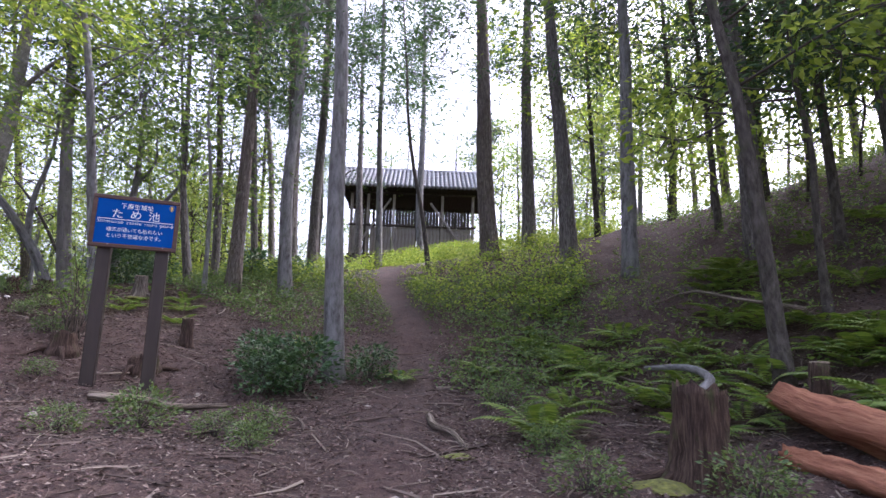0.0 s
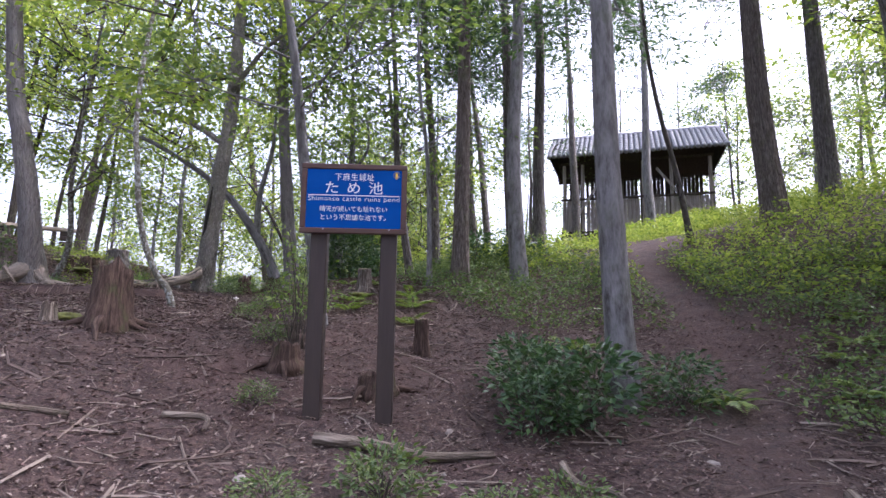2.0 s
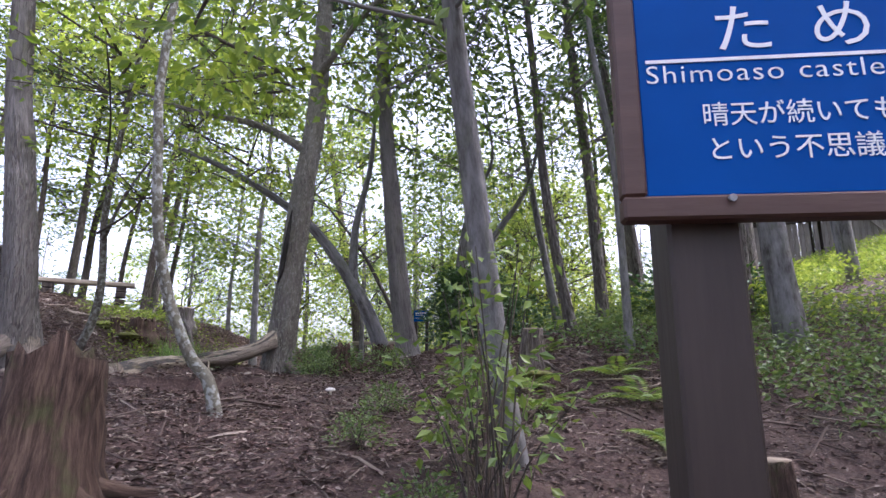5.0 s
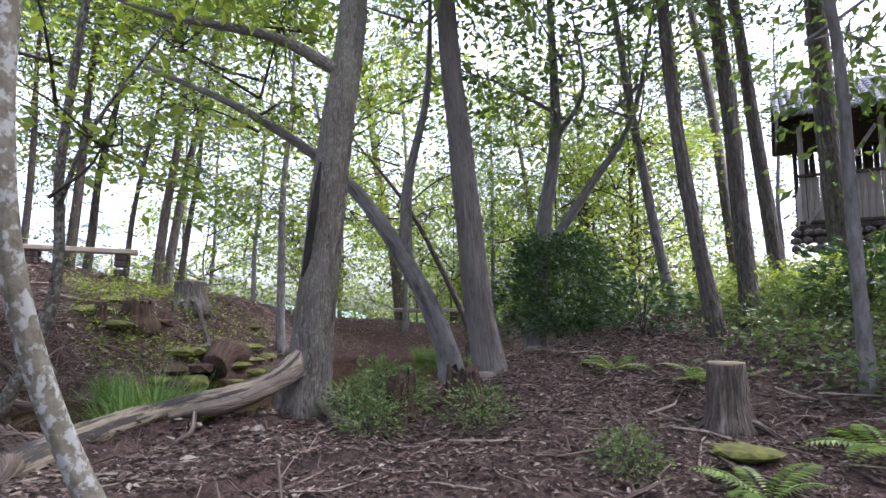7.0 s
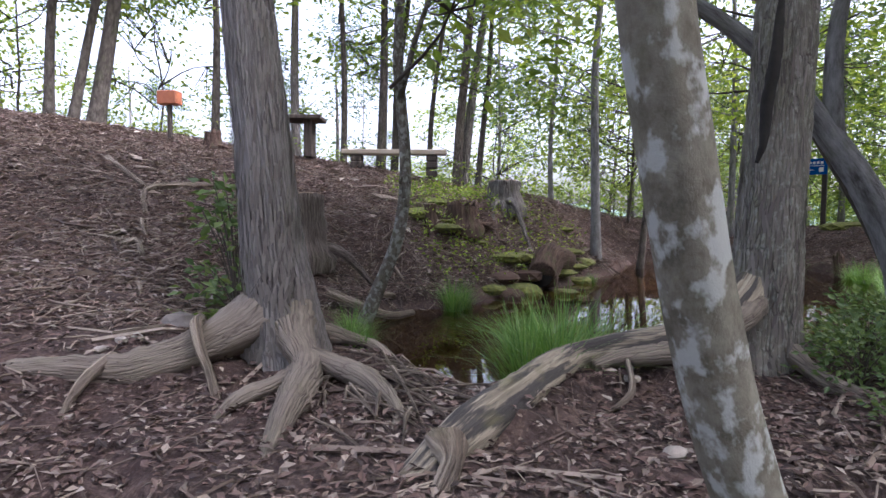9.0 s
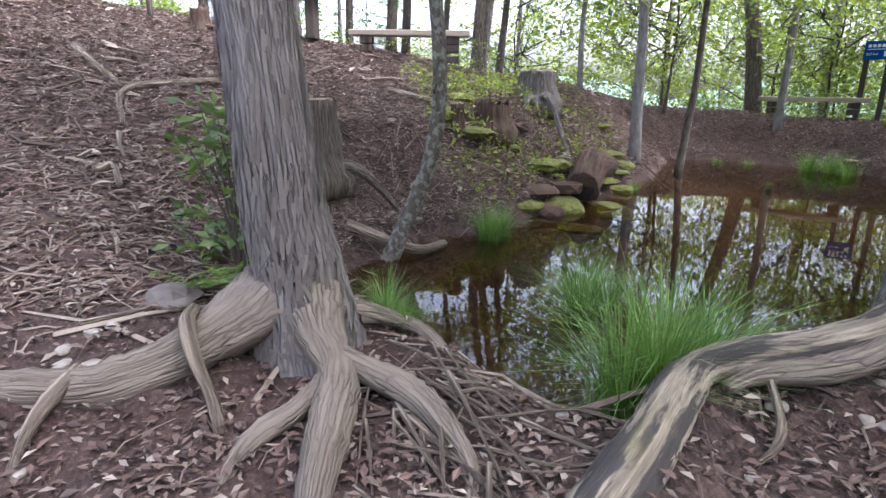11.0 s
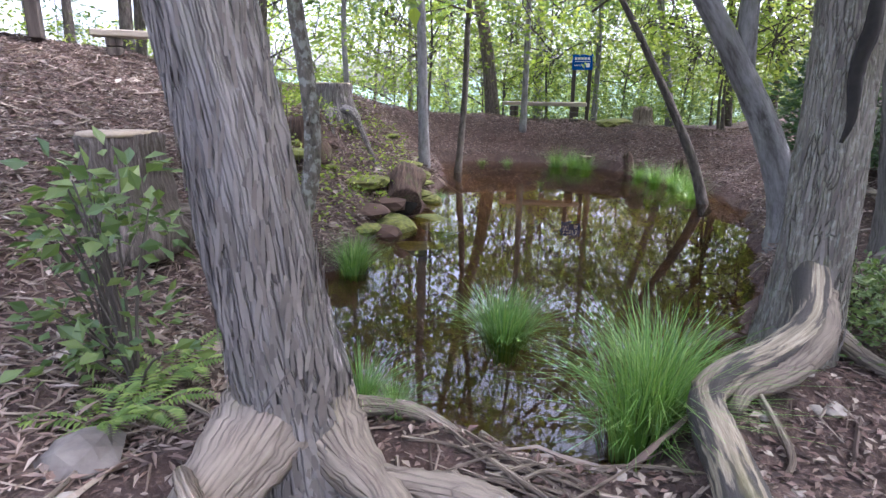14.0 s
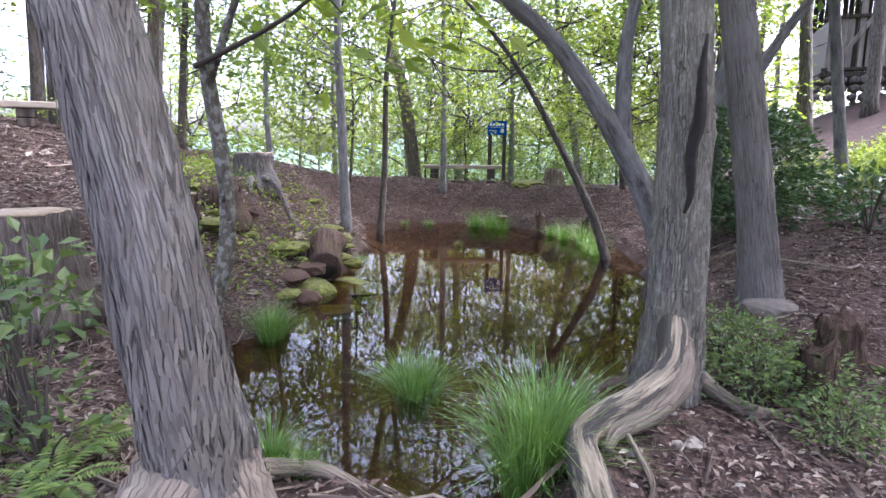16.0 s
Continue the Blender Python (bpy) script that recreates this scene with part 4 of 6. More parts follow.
kt = limb_tree("tree", "thin crooked lichen-spotted tree with a ring knot", "tree", KT,
               [(-0.03, -0.1, -0.15)] + above(KT, [(-10.15, 5.66, 2.3), (-10.08, 5.80, 2.7), (-10.09, 5.865, 3.1), (-10.165, 5.873, 3.5), (-10.22, 5.845, 3.9), (-10.2, 5.82, 4.4), (-10.1, 5.9, 6.0), (-10.1, 6.1, 8.5)]), 0.058, 0.025, M_DARK_LICHEN,
               limbs=[([(0.0, 0.28, 2.0), (0.3, 0.5, 2.8), (0.6, 1.1, 4.0)], 0.03, 0.01)], crown=[(BROAD[2], pose(0, 0.2, -0.3))], seg=18, rough=0.06, seed=17)
kz = 3.208 - ground_z(*KT)
knot = tube_mesh("knot", [(0.135 + 0.012 * math.cos(a), 0.28 + 0.012 * math.cos(a) * -0.6 + 0.026 * math.sin(a) * 0.2, kz + 0.028 * math.sin(a)) for a in np.linspace(0, 6.1, 18)], [0.013] * 18, 8)
part("knot", knot, M_DARK_LICHEN, kt, "grey ring-shaped knot")
limb_tree("tree", "thin dark leaning stem bowed over the bank", "tree", (-10.64, 11.9),
          [(0, 0, -0.1), (-0.3, -0.1, 0.8), (-0.85, -0.4, 2.0), (-1.5, -0.75, 3.2), (-2.6, -1.3, 4.6)], 0.07, 0.02, M_DARK, crown=[(SAP[1], pose(-1.6, -0.8, 1.6))], seed=18)


# ---- stumps, logs, stones ----
def stump(x, y, r, h, label, material=M_STUMP, seed=0, lean=(0, 0), roots=4, ragged=0.25, cut=False):
    ob = thing("tree_stump", pose(x, y, ground_z(x, y)), label, "tree stump")
    rng = np.random.default_rng(seed)
    seg, n = 22, 12
    z = np.linspace(-0.15, h, n)
    p = np.column_stack([lean[0] * z, lean[1] * z, z])
    rad = r * (1 + 0.5 * np.exp(-np.clip(z, 0, None) / (0.18 * h + 0.03)))
    v, f = tube(p, rad, seg, 0.16, seed)
    top = v[(n - 1) * seg:n * seg]
    top[:, 2] += ragged * h * rng.uniform(-1, 0.4, seg) * (0.15 if cut else 1)
    v[-1, 2] -= h * (0.02 if cut else 0.3)
    part("stump_wood", grain(raw_mesh("stump_wood", v, f), p, rad, seg), material, ob)
    if cut:
        part("cut_face", tube_mesh("cut_face", [(lean[0] * h, lean[1] * h, h - 0.012), (lean[0] * h, lean[1] * h, h + 0.008)], [r * 0.97, r * 0.95], seg, 0.08, seed), M_CUT, ob, "pale weathered cut face")
    for k in range(roots):
        a = rng.uniform(0, 6.28)
        L = r * rng.uniform(2.2, 3.8)
        q = [(r * 0.7 * math.cos(a), r * 0.7 * math.sin(a), 0.16 * h), (L * 0.55 * math.cos(a + 0.1), L * 0.55 * math.sin(a + 0.1), 0.03)]
        ex, ey = L * math.cos(a + 0.25), L * math.sin(a + 0.25)
        q.append((ex, ey, ground_z(x + ex, y + ey) - ground_z(x, y) - 0.03))
        part("root", tube_mesh("root", spline(q, 10), np.linspace(r * 0.32, r * 0.08, 10), 8, 0.12, seed + k), material, ob)
    return ob


stump(4.98, 5.99, 0.2, 0.78, "tall rotten brown stump with a ragged splintered top", seed=1, ragged=0.12)
stump(-4.25, 4.85, 0.2, 0.72, "weathered brown stump with spreading roots and moss", seed=2, lean=(-0.12, 0.05), roots=6)
stump(-4.75, 4.4, 0.07, 0.22, "small jagged light-coloured stump splinter", M_DEAD, 3, roots=2)
stump(-2.35, 7.85, 0.085, 0.42, "short cut stump with a pale top among weeds", seed=4, cut=True, roots=3)
stump(-2.65, 6.1, 0.14, 0.26, "low dark rotten stump behind the sign", seed=5)
stump(-1.75, 6.6, 0.16, 0.2, "low dark rotten stump behind the sign", seed=6)
stump(-5.33, 9.35, 0.12, 0.42, "grey cut stump standing in moss", M_CEDAR_RED, 7, cut=True, roots=3)
stump(-7.13, 7.98, 0.1, 0.36, "brown split stump beside the bush", M_STUMP, 8, roots=5)
stump(-13.85, 7.95, 0.24, 0.42, "grey weathered cut stump on the ridge", M_CEDAR, 9, cut=True, roots=4)
stump(-12.75, 7.0, 0.2, 0.34, "black mossy rotten stump on the slope", M_STUMP, 10)
stump(-10.85, 4.9, 0.24, 0.62, "broad brown cut stump behind the conifer", M_CEDAR_RED, 11, cut=True, roots=4)
stump(-12.4, 6.5, 0.07, 0.28, "small dark post-like stump", M_STUMP, 12, roots=1, cut=True)
stump(-7.15, 8.6, 0.13, 0.3, "rotten brown stump under a shrub", M_STUMP, 13)
stump(-14.9, 3.4, 0.12, 0.3, "dark stump near the ridge path", M_STUMP, 14)
stump(-14.2, 13.65, 0.1, 0.34, "dark stub at the water's edge", M_STUMP, 15, roots=2, cut=True)
stump(-13.0, 13.45, 0.08, 0.45, "dark stub at the water's edge", M_STUMP, 16, lean=(-0.2, 0), roots=1)
stump(-12.0, 13.4, 0.08, 0.4, "dark stub at the water's edge", M_STUMP, 17, roots=1)
stump(-14.7, 16.2, 0.2, 0.4, "pale broken stump beside the distant sign", M_DEAD, 18, roots=4)
stump(7.2, 8.0, 0.12, 0.5, "brown broken stump among ferns", M_STUMP, 19)
stump(6.1, 7.7, 0.09, 0.45, "slim brown stump with a pale shelf fungus", M_STUMP, 20, cut=True)


def log(pts, ra, rb, label, material, name="log", seed=0, rough=0.1, seg=14, category="log"):
    x, y, h = pts[0]
    o = Vector((x, y, ground_z(x, y)))
    ob = thing(name, Matrix.Translation(o), label, category)
    p = spline([(px - x, py - y, ground_z(px, py) + ph - o.z) for px, py, ph in pts], 22)
    part("wood", tube_mesh("wood", p, np.linspace(ra, rb, 22), seg, rough, seed), material, ob)
    return ob


log([(5.7, 7.3, 0.3), (6.0, 6.7, 0.24), (6.6, 5.7, 0.16), (7.3, 4.6, 0.1)], 0.13, 0.2, "broken rotten log with bright reddish-brown wood", M_REDLOG, seed=3, rough=0.3)
log([(5.6, 6.5, 0.06), (6.0, 5.8, 0.06), (6.4, 5.0, 0.05)], 0.07, 0.13, "crumbling slab of red rotten wood", M_REDLOG, seed=4, rough=0.35)
log([(5.0, 6.9, 0.5), (5.1, 7.4, 0.5), (4.9, 8.2, 0.4), (4.4, 9.0, 0.2)], 0.055, 0.03, "grey fallen branch lying over the stump", M_GREY, "fallen_branch", 5, category="branch")
log([(6.3, 9.4, 0.55), (5.6, 10.2, 0.55), (5.0, 11.0, 0.45), (4.4, 11.6, 0.1)], 0.03, 0.015, "pale dead branch leaning through the ferns", M_DEAD, "fallen_branch", 6, category="branch")
log([(2.9, 6.4, 0.03), (2.55, 6.9, 0.05), (2.3, 7.0, 0.06), (2.1, 7.3, 0.03)], 0.025, 0.045, "mossy fallen branch on the path's edge", M_DEAD, "fallen_branch", 7, category="branch")
log([(-4.2, 2.2, 0.04), (-3.3, 3.0, 0.06), (-2.7, 3.3, 0.04), (-2.2, 4.0, 0.02)], 0.045, 0.02, "long bare fallen branch on the litter", M_DEAD, "fallen_branch", 8, category="branch")
log([(-2.0, 4.6, 0.02), (-1.7, 4.8, 0.07), (-1.5, 4.7, 0.05)], 0.03, 0.015, "short forked dead branch", M_DEAD, "fallen_branch", 9, category="branch")
log([(-1.1, 5.4, 0.05), (-0.7, 5.7, 0.08), (-0.4, 5.95, 0.06), (-0.1, 6.4, 0.03)], 0.05, 0.03, "dead branch lying at the sign's foot", M_DEAD, "fallen_branch", 10, category="branch")
log([(0.4, 6.6, 0.05), (0.7, 6.3, 0.08), (1.0, 6.3, 0.05), (1.3, 6.0, 0.02)], 0.03, 0.012, "dead branch beside the path", M_DEAD, "fallen_branch", 11, category="branch")
hl = log([(-12.2, 7.95, 0.2), (-12.55, 8.2, 0.2), (-12.95, 8.55, 0.14)], 0.2, 0.2, "hollow mossy log end at the waterline", M_STUMP, "log", 13, 0.12, 18)
# solid plug at the log's end, coloured black as the hollow's shade
part("hollow", tube_mesh("hollow", [(0.012, -0.008, 0.2), (-0.05, 0.03, 0.2), (-0.1, 0.07, 0.2)], [0.14, 0.15, 0.12], 14, 0.1, 2), M_HOLLOW_SHADE, hl, "near-black plug painting the shade in the log's hollow end")
part("moss_cap", tube_mesh("moss_cap", spline([(-0.02, -0.02, 0.33), (-0.3, 0.22, 0.36), (-0.6, 0.5, 0.26)], 12), [0.07, 0.11, 0.12, 0.13, 0.12, 0.13, 0.12, 0.12, 0.11, 0.1, 0.08, 0.04], 12, 0.25, 4), M_MOSS, hl, "thick yellow-green moss")
log([(-10.2, 5.2, 0.12), (-10.25, 5.7, 0.1), (-10.5, 6.0, 0.06)], 0.045, 0.03, "pale dead branch at the water's edge", M_DEAD, "fallen_branch", 14, category="branch")
log([(-12.4, 4.0, 0.04), (-11.6, 3.4, 0.05), (-11.0, 3.5, 0.02)], 0.04, 0.02, "dead branch on the bare slope", M_DEAD, "fallen_branch", 15, category="branch")
log([(-8.6, 11.0, 0.03), (-8.1, 10.3, 0.08), (-7.4, 10.2, 0.03)], 0.05, 0.03, "grey fallen branch on the path", M_DEAD, "fallen_branch", 16, category="branch")


log([(-12.72, 2.61, 0.03), (-12.1, 2.98, 0.03), (-11.7, 3.32, 0.03)], 0.05, 0.02, "thick grey fallen branch on the bare slope", M_DEAD, "fallen_branch", 40, category="branch")
log([(-13.1, 2.74, 0.03), (-12.92, 2.99, 0.03), (-12.82, 3.21, 0.03)], 0.03, 0.015, "fallen branch on the bare slope", M_DEAD, "fallen_branch", 41, category="branch")
log([(-12.35, 3.02, 0.03), (-12.32, 3.17, 0.05), (-12.33, 3.31, 0.03)], 0.025, 0.012, "fallen branch on the bare slope", M_DEAD, "fallen_branch", 42, category="branch")
log([(-10.83, 3.52, 0.03), (-10.58, 3.6, 0.05), (-10.37, 3.69, 0.03)], 0.02, 0.012, "short pale dead stick on the slope", M_DEAD, "fallen_branch", 43, category="branch")
log([(-10.25, 3.44, 0.03), (-10.35, 3.5, 0.05), (-10.48, 3.55, 0.03)], 0.018, 0.01, "short pale dead stick on the slope", M_DEAD, "fallen_branch", 44, category="branch")
log([(-10.06, 3.59, 0.03), (-10.2, 3.66, 0.03), (-9.89, 3.8, 0.03)], 0.028, 0.02, "crooked pale root stub on the slope", M_DEAD, "fallen_branch", 45, category="branch")
log([(-13.16, 5.82, 0.03), (-12.91, 6.29, 0.03), (-12.89, 6.54, 0.03)], 0.045, 0.02, "mossy fallen branch on the bank", M_DEAD, "fallen_branch", 46, category="branch")
log([(-11.63, 5.81, 0.03), (-11.86, 6.03, 0.05), (-12.12, 6.24, 0.03)], 0.012, 0.008, "short dead stick on the bank", M_DEAD, "fallen_branch", 47, category="branch")
log([(-11.34, 5.92, 0.03), (-11.23, 5.96, 0.05), (-11.15, 6.0, 0.03)], 0.018, 0.012, "short dead stick on the bank", M_DEAD, "fallen_branch", 48, category="branch")
log([(-10.67, 5.6, 0.03), (-10.77, 5.73, 0.05), (-10.91, 5.86, 0.03)], 0.035, 0.03, "pale root at the water's edge", M_DEAD, "fallen_branch", 49, category="branch")
log([(-8.37, 4.09, 0.03), (-8.48, 4.29, 0.03), (-8.94, 4.53, 0.03)], 0.012, 0.006, "long thin twig under the conifer", M_DEAD, "fallen_branch", 50, category="branch")
log([(-8.94, 4.74, 0.03), (-8.7, 4.79, 0.05), (-8.5, 4.84, 0.03)], 0.012, 0.009, "pale broken stick on the conifer's root", M_DEAD, "fallen_branch", 51, category="branch")


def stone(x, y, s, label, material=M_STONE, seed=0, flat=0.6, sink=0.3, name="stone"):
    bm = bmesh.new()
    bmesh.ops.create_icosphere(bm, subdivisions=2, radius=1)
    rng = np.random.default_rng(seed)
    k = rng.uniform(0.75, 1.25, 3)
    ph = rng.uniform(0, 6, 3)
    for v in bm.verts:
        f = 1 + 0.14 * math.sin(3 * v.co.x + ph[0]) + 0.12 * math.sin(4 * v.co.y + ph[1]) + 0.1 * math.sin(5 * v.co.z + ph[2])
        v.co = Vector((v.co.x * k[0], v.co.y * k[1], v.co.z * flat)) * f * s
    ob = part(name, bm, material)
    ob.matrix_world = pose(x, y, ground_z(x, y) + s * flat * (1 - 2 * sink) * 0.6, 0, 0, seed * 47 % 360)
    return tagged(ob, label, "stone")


rg = np.random.default_rng(77)
for k in range(16):
    stone(-7.45 + rg.normal(0, 0.35), 6.6 + rg.normal(0, 0.45), rg.uniform(0.018, 0.05), "small pale angular pebble on brown earth", seed=k)["group"] = "pebbles by the root"
for k in range(12):
    stone(-8.15 + rg.normal(0, 0.25), 4.15 + rg.normal(0, 0.2), rg.uniform(0.018, 0.04), "small pale pebble under the roots", seed=k + 30)["group"] = "pebbles by the conifer"
for k in range(14):
    stone(rg.uniform(-3, 3), rg.uniform(4.5, 9), rg.uniform(0.02, 0.05), "pale pebble on the leaf litter", seed=k + 60)["group"] = "pebbles on the slope"
stone(-8.66, 4.36, 0.12, "smooth reddish-grey stone at the conifer's foot", M_ROCK, 5, 0.5, 0.3)
stone(-7.75, 9.25, 0.22, "flat grey stone slab beside the conifer", M_ROCK, 6, 0.3, 0.2)
for k, (x, y, s) in enumerate([(-12.0, 8.2, 0.35), (-11.4, 7.5, 0.25), (-12.6, 7.6, 0.3), (-5.1, 9.1, 0.18), (4.7, 5.7, 0.22), (-4.9, 4.6, 0.2), (-14.9, 15.3, 0.4), (-11.5, 5.0, 0.18), (2.9, 6.2, 0.12), (-6.6, 12.5, 0.25)]):
    m = stone(x, y, s, "low cushion of yellow-green moss on the floor", M_MOSS, 90 + k, 0.25, 0.35, "moss_cushion")
    m["category"] = "moss"
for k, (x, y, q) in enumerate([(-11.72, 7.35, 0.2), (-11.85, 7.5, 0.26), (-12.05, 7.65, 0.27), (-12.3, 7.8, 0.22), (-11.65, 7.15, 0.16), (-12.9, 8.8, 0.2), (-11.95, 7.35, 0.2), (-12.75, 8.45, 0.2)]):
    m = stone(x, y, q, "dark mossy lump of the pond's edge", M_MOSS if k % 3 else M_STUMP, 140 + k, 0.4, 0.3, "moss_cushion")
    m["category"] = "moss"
rg = np.random.default_rng(91)
for k in range(20):
    x, y = rg.uniform(-15, -10.8), rg.uniform(5.6, 9.6)
    if shore_dist(np.array([x]), np.array([y]))[0] < 0.25:
        continue
    m = stone(x, y, rg.uniform(0.1, 0.28), "low cushion of yellow-green moss on the bank", M_MOSS, 200 + k, 0.26, 0.62, "moss_cushion")
    m["category"] = "moss"
    m["group"] = "moss cushions on the bank"
mush = thing("mushroom", pose(-5.7, 7.09, ground_z(-5.7, 7.09)), "small white mushroom in the leaf litter", "mushroom")
part("stem", tube_mesh("stem", [(0, 0, -0.02), (0, 0, 0.03), (0, 0, 0.05)], [0.014, 0.012, 0.012], 8), M_FUNGUS, mush)
part("cap", tube_mesh("cap", [(0, 0, 0.045), (0, 0, 0.055), (0, 0, 0.07), (0, 0, 0.078)], [0.03, 0.048, 0.036, 0.012], 12), M_FUNGUS, mush)


# ---- the blue sign by the path ----
def sign(name, m, w, h, post_x, post_w, z0, z1, zb, label, category, frame_w, group=""):
    ob = thing(name, m, label, category, group)
    back = part("board", box(w - 2 * frame_w, 0.03, h - 2 * frame_w, (0, 0, (z0 + z1) / 2), 0.003), M_BLUE, ob, "deep blue painted board")
    if frame_w:
        for dz in (z0 + frame_w / 2, z1 - frame_w / 2):
            part("frame_rail", box(w, 0.05, frame_w, (0, 0, dz), 0.006), M_FRAME, ob, "reddish-brown frame rail")
        for dx in (-w / 2 + frame_w / 2, w / 2 - frame_w / 2):
            part("frame_stile", box(frame_w, 0.048, h - 2 * frame_w, (dx, 0, (z0 + z1) / 2), 0.006), M_FRAME, ob)
    for dx in post_x:
        part("post", box(post_w, post_w, z0 - zb + 0.1 + h * 0.8, (dx, 0.026 + post_w / 2, (zb - 0.1 + z0 + h * 0.8) / 2), 0.008), M_POST, ob, "dark brown square post")
    return ob, back


def letters(board, body, size, x, z, spacing=1.0, width=None, material=M_WHITE, bold=0.0, y=-0.0165):
    me = text_mesh(body, size, 0.001, spacing, bold)
    ob = part("lettering", me, material, board)
    n = len(me.vertices)
    if n:
        co = np.empty(n * 3)
        me.vertices.foreach_get("co", co)
        co = co.reshape(-1, 3)
        co[:, :2] -= (co[:, :2].max(0) + co[:, :2].min(0)) / 2
        if width:
            co[:, 0] *= width / max(1e-6, np.ptp(co[:, 0]))
        me.vertices.foreach_set("co", co.ravel())
    ob.matrix_local = pose(x, y, z, 90, 0, 0)
    return ob


SX, SY = -1.32, 5.88
SG = 0.5
s1, b1 = sign("sign", pose(SX, SY, 0, 0, 0, 45), 0.965, 0.65, (-0.31, 0.325), 0.15, 2.355, 3.005, SG, "blue sign about the castle ruins pond on two brown posts", "sign", 0.05)
letters(b1, "下麻生城址", 0.075, 0.0, 2.883, 1.1, 0.356)
letters(b1, "た め 池", 0.125, 0.0, 2.783, 1.2, 0.52)
part("rule", box(0.83, 0.003, 0.008, (0, -0.0165, 2.709), 0), M_WHITE, b1)
letters(b1, "Shimoaso castle ruins pond", 0.06, 0.0, 2.672, 1.1, 0.83, bold=-0.0005)
letters(b1, "晴天が続いても枯れない", 0.058, 0.0, 2.583, 1.0, 0.61)
letters(b1, "という不思議な池です。", 0.058, 0.0, 2.506, 1.0, 0.59)
part("emblem_ring", raw_mesh("emblem_ring", *tube([(0.385 + 0.027 * math.cos(a), -0.0165, 2.91 + 0.027 * math.sin(a)) for a in np.linspace(0, 5.9, 20)], [0.006] * 20, 6)), M_TILE, b1, "small pale emblem ring")
part("emblem", box(0.022, 0.004, 0.055, (0.385, -0.017, 2.9), 0.001), M_YELLOW, b1, "small yellow emblem mark")
for dx in (-0.27, 0.33):
    bb = bmesh.new()
    bmesh.ops.create_cone(bb, cap_ends=True, segments=8, radius1=0.008, radius2=0.008, depth=0.012)
    bmesh.ops.transform(bb, matrix=pose(dx, -0.027, 2.395, 90), verts=bb.verts)
    part("screw", bb, M_TILE, s1)

s2, b2 = sign("sign", pose(-16.89, 16.6, 0, 0, 0, 34), 0.52, 0.38, (-0.2, 0.2), 0.1, 3.97, 4.35, ground_z(-16.89, 16.6) - 0.1, "small blue direction sign on brown posts beyond the pond", "sign", 0.0)
for k in range(5):
    part("character_bar", box(0.055, 0.003, 0.06, (-0.17 + 0.08 * k, -0.0165, 4.25), 0), M_WHITE, b2)
part("rule", box(0.4, 0.003, 0.012, (0, -0.0165, 4.18), 0), M_WHITE, b2)
letters(b2, "0.8 km", 0.07, -0.11, 4.085, 1.0, 0.2)
part("arrow_plate", box(0.09, 0.003, 0.1, (0.14, -0.0165, 4.085), 0), M_WHITE, b2, "white square plate")


# ---- benches, table, box ----
def bench(m, length, label):
    ob = thing("bench", m, label, "bench", "rough benches round the pond")
    part("seat", box(length, 0.3, 0.09, (0, 0, 0.42), 0.012), M_BENCH, ob, "pale squared timber seat")
    for dx in (-length * 0.36, length * 0.36):
        for dz in (0.03, 0.19, 0.31):
            part("support_block", box(0.2, 0.26, 0.11, (dx, 0, dz), 0.01), M_BEAM, ob, "dark stacked timber support")
    return ob


bench(pose(-16.41, 14.74, ground_z(-16.41, 14.74), 0, 0, 41.6), 1.95, "low pale timber bench on dark blocks before the wood")
bench(pose(-15.6, 6.4, ground_z(-15.6, 6.4), 0, 0, 78), 1.9, "grey timber bench on the ridge above the pond")
tb = thing("table", pose(-15.9, 4.4, ground_z(-15.9, 4.4), 0, 0, 80), "dark rough timber table on the ridge", "table")
part("tabletop", box(1.5, 0.6, 0.07, (0, 0, 0.68), 0.01), M_BEAM, tb)
for dx in (-0.5, 0.5):
    part("leg", box(0.14, 0.4, 0.66, (dx, 0, 0.32), 0.01), M_BEAM, tb)
ox, oy = -15.4, 2.65
ob_ = thing("marker_post", pose(ox, oy, ground_z(ox, oy), 0, 0, 70), "orange box on a slim post at the ridge", "marker post")
part("post", box(0.06, 0.06, 0.62, (0, 0, 0.26), 0.004), M_BEAM, ob_)
part("box", box(0.34, 0.2, 0.22, (0, 0, 0.68), 0.012), M_ORANGE, ob_, "weathered orange box")


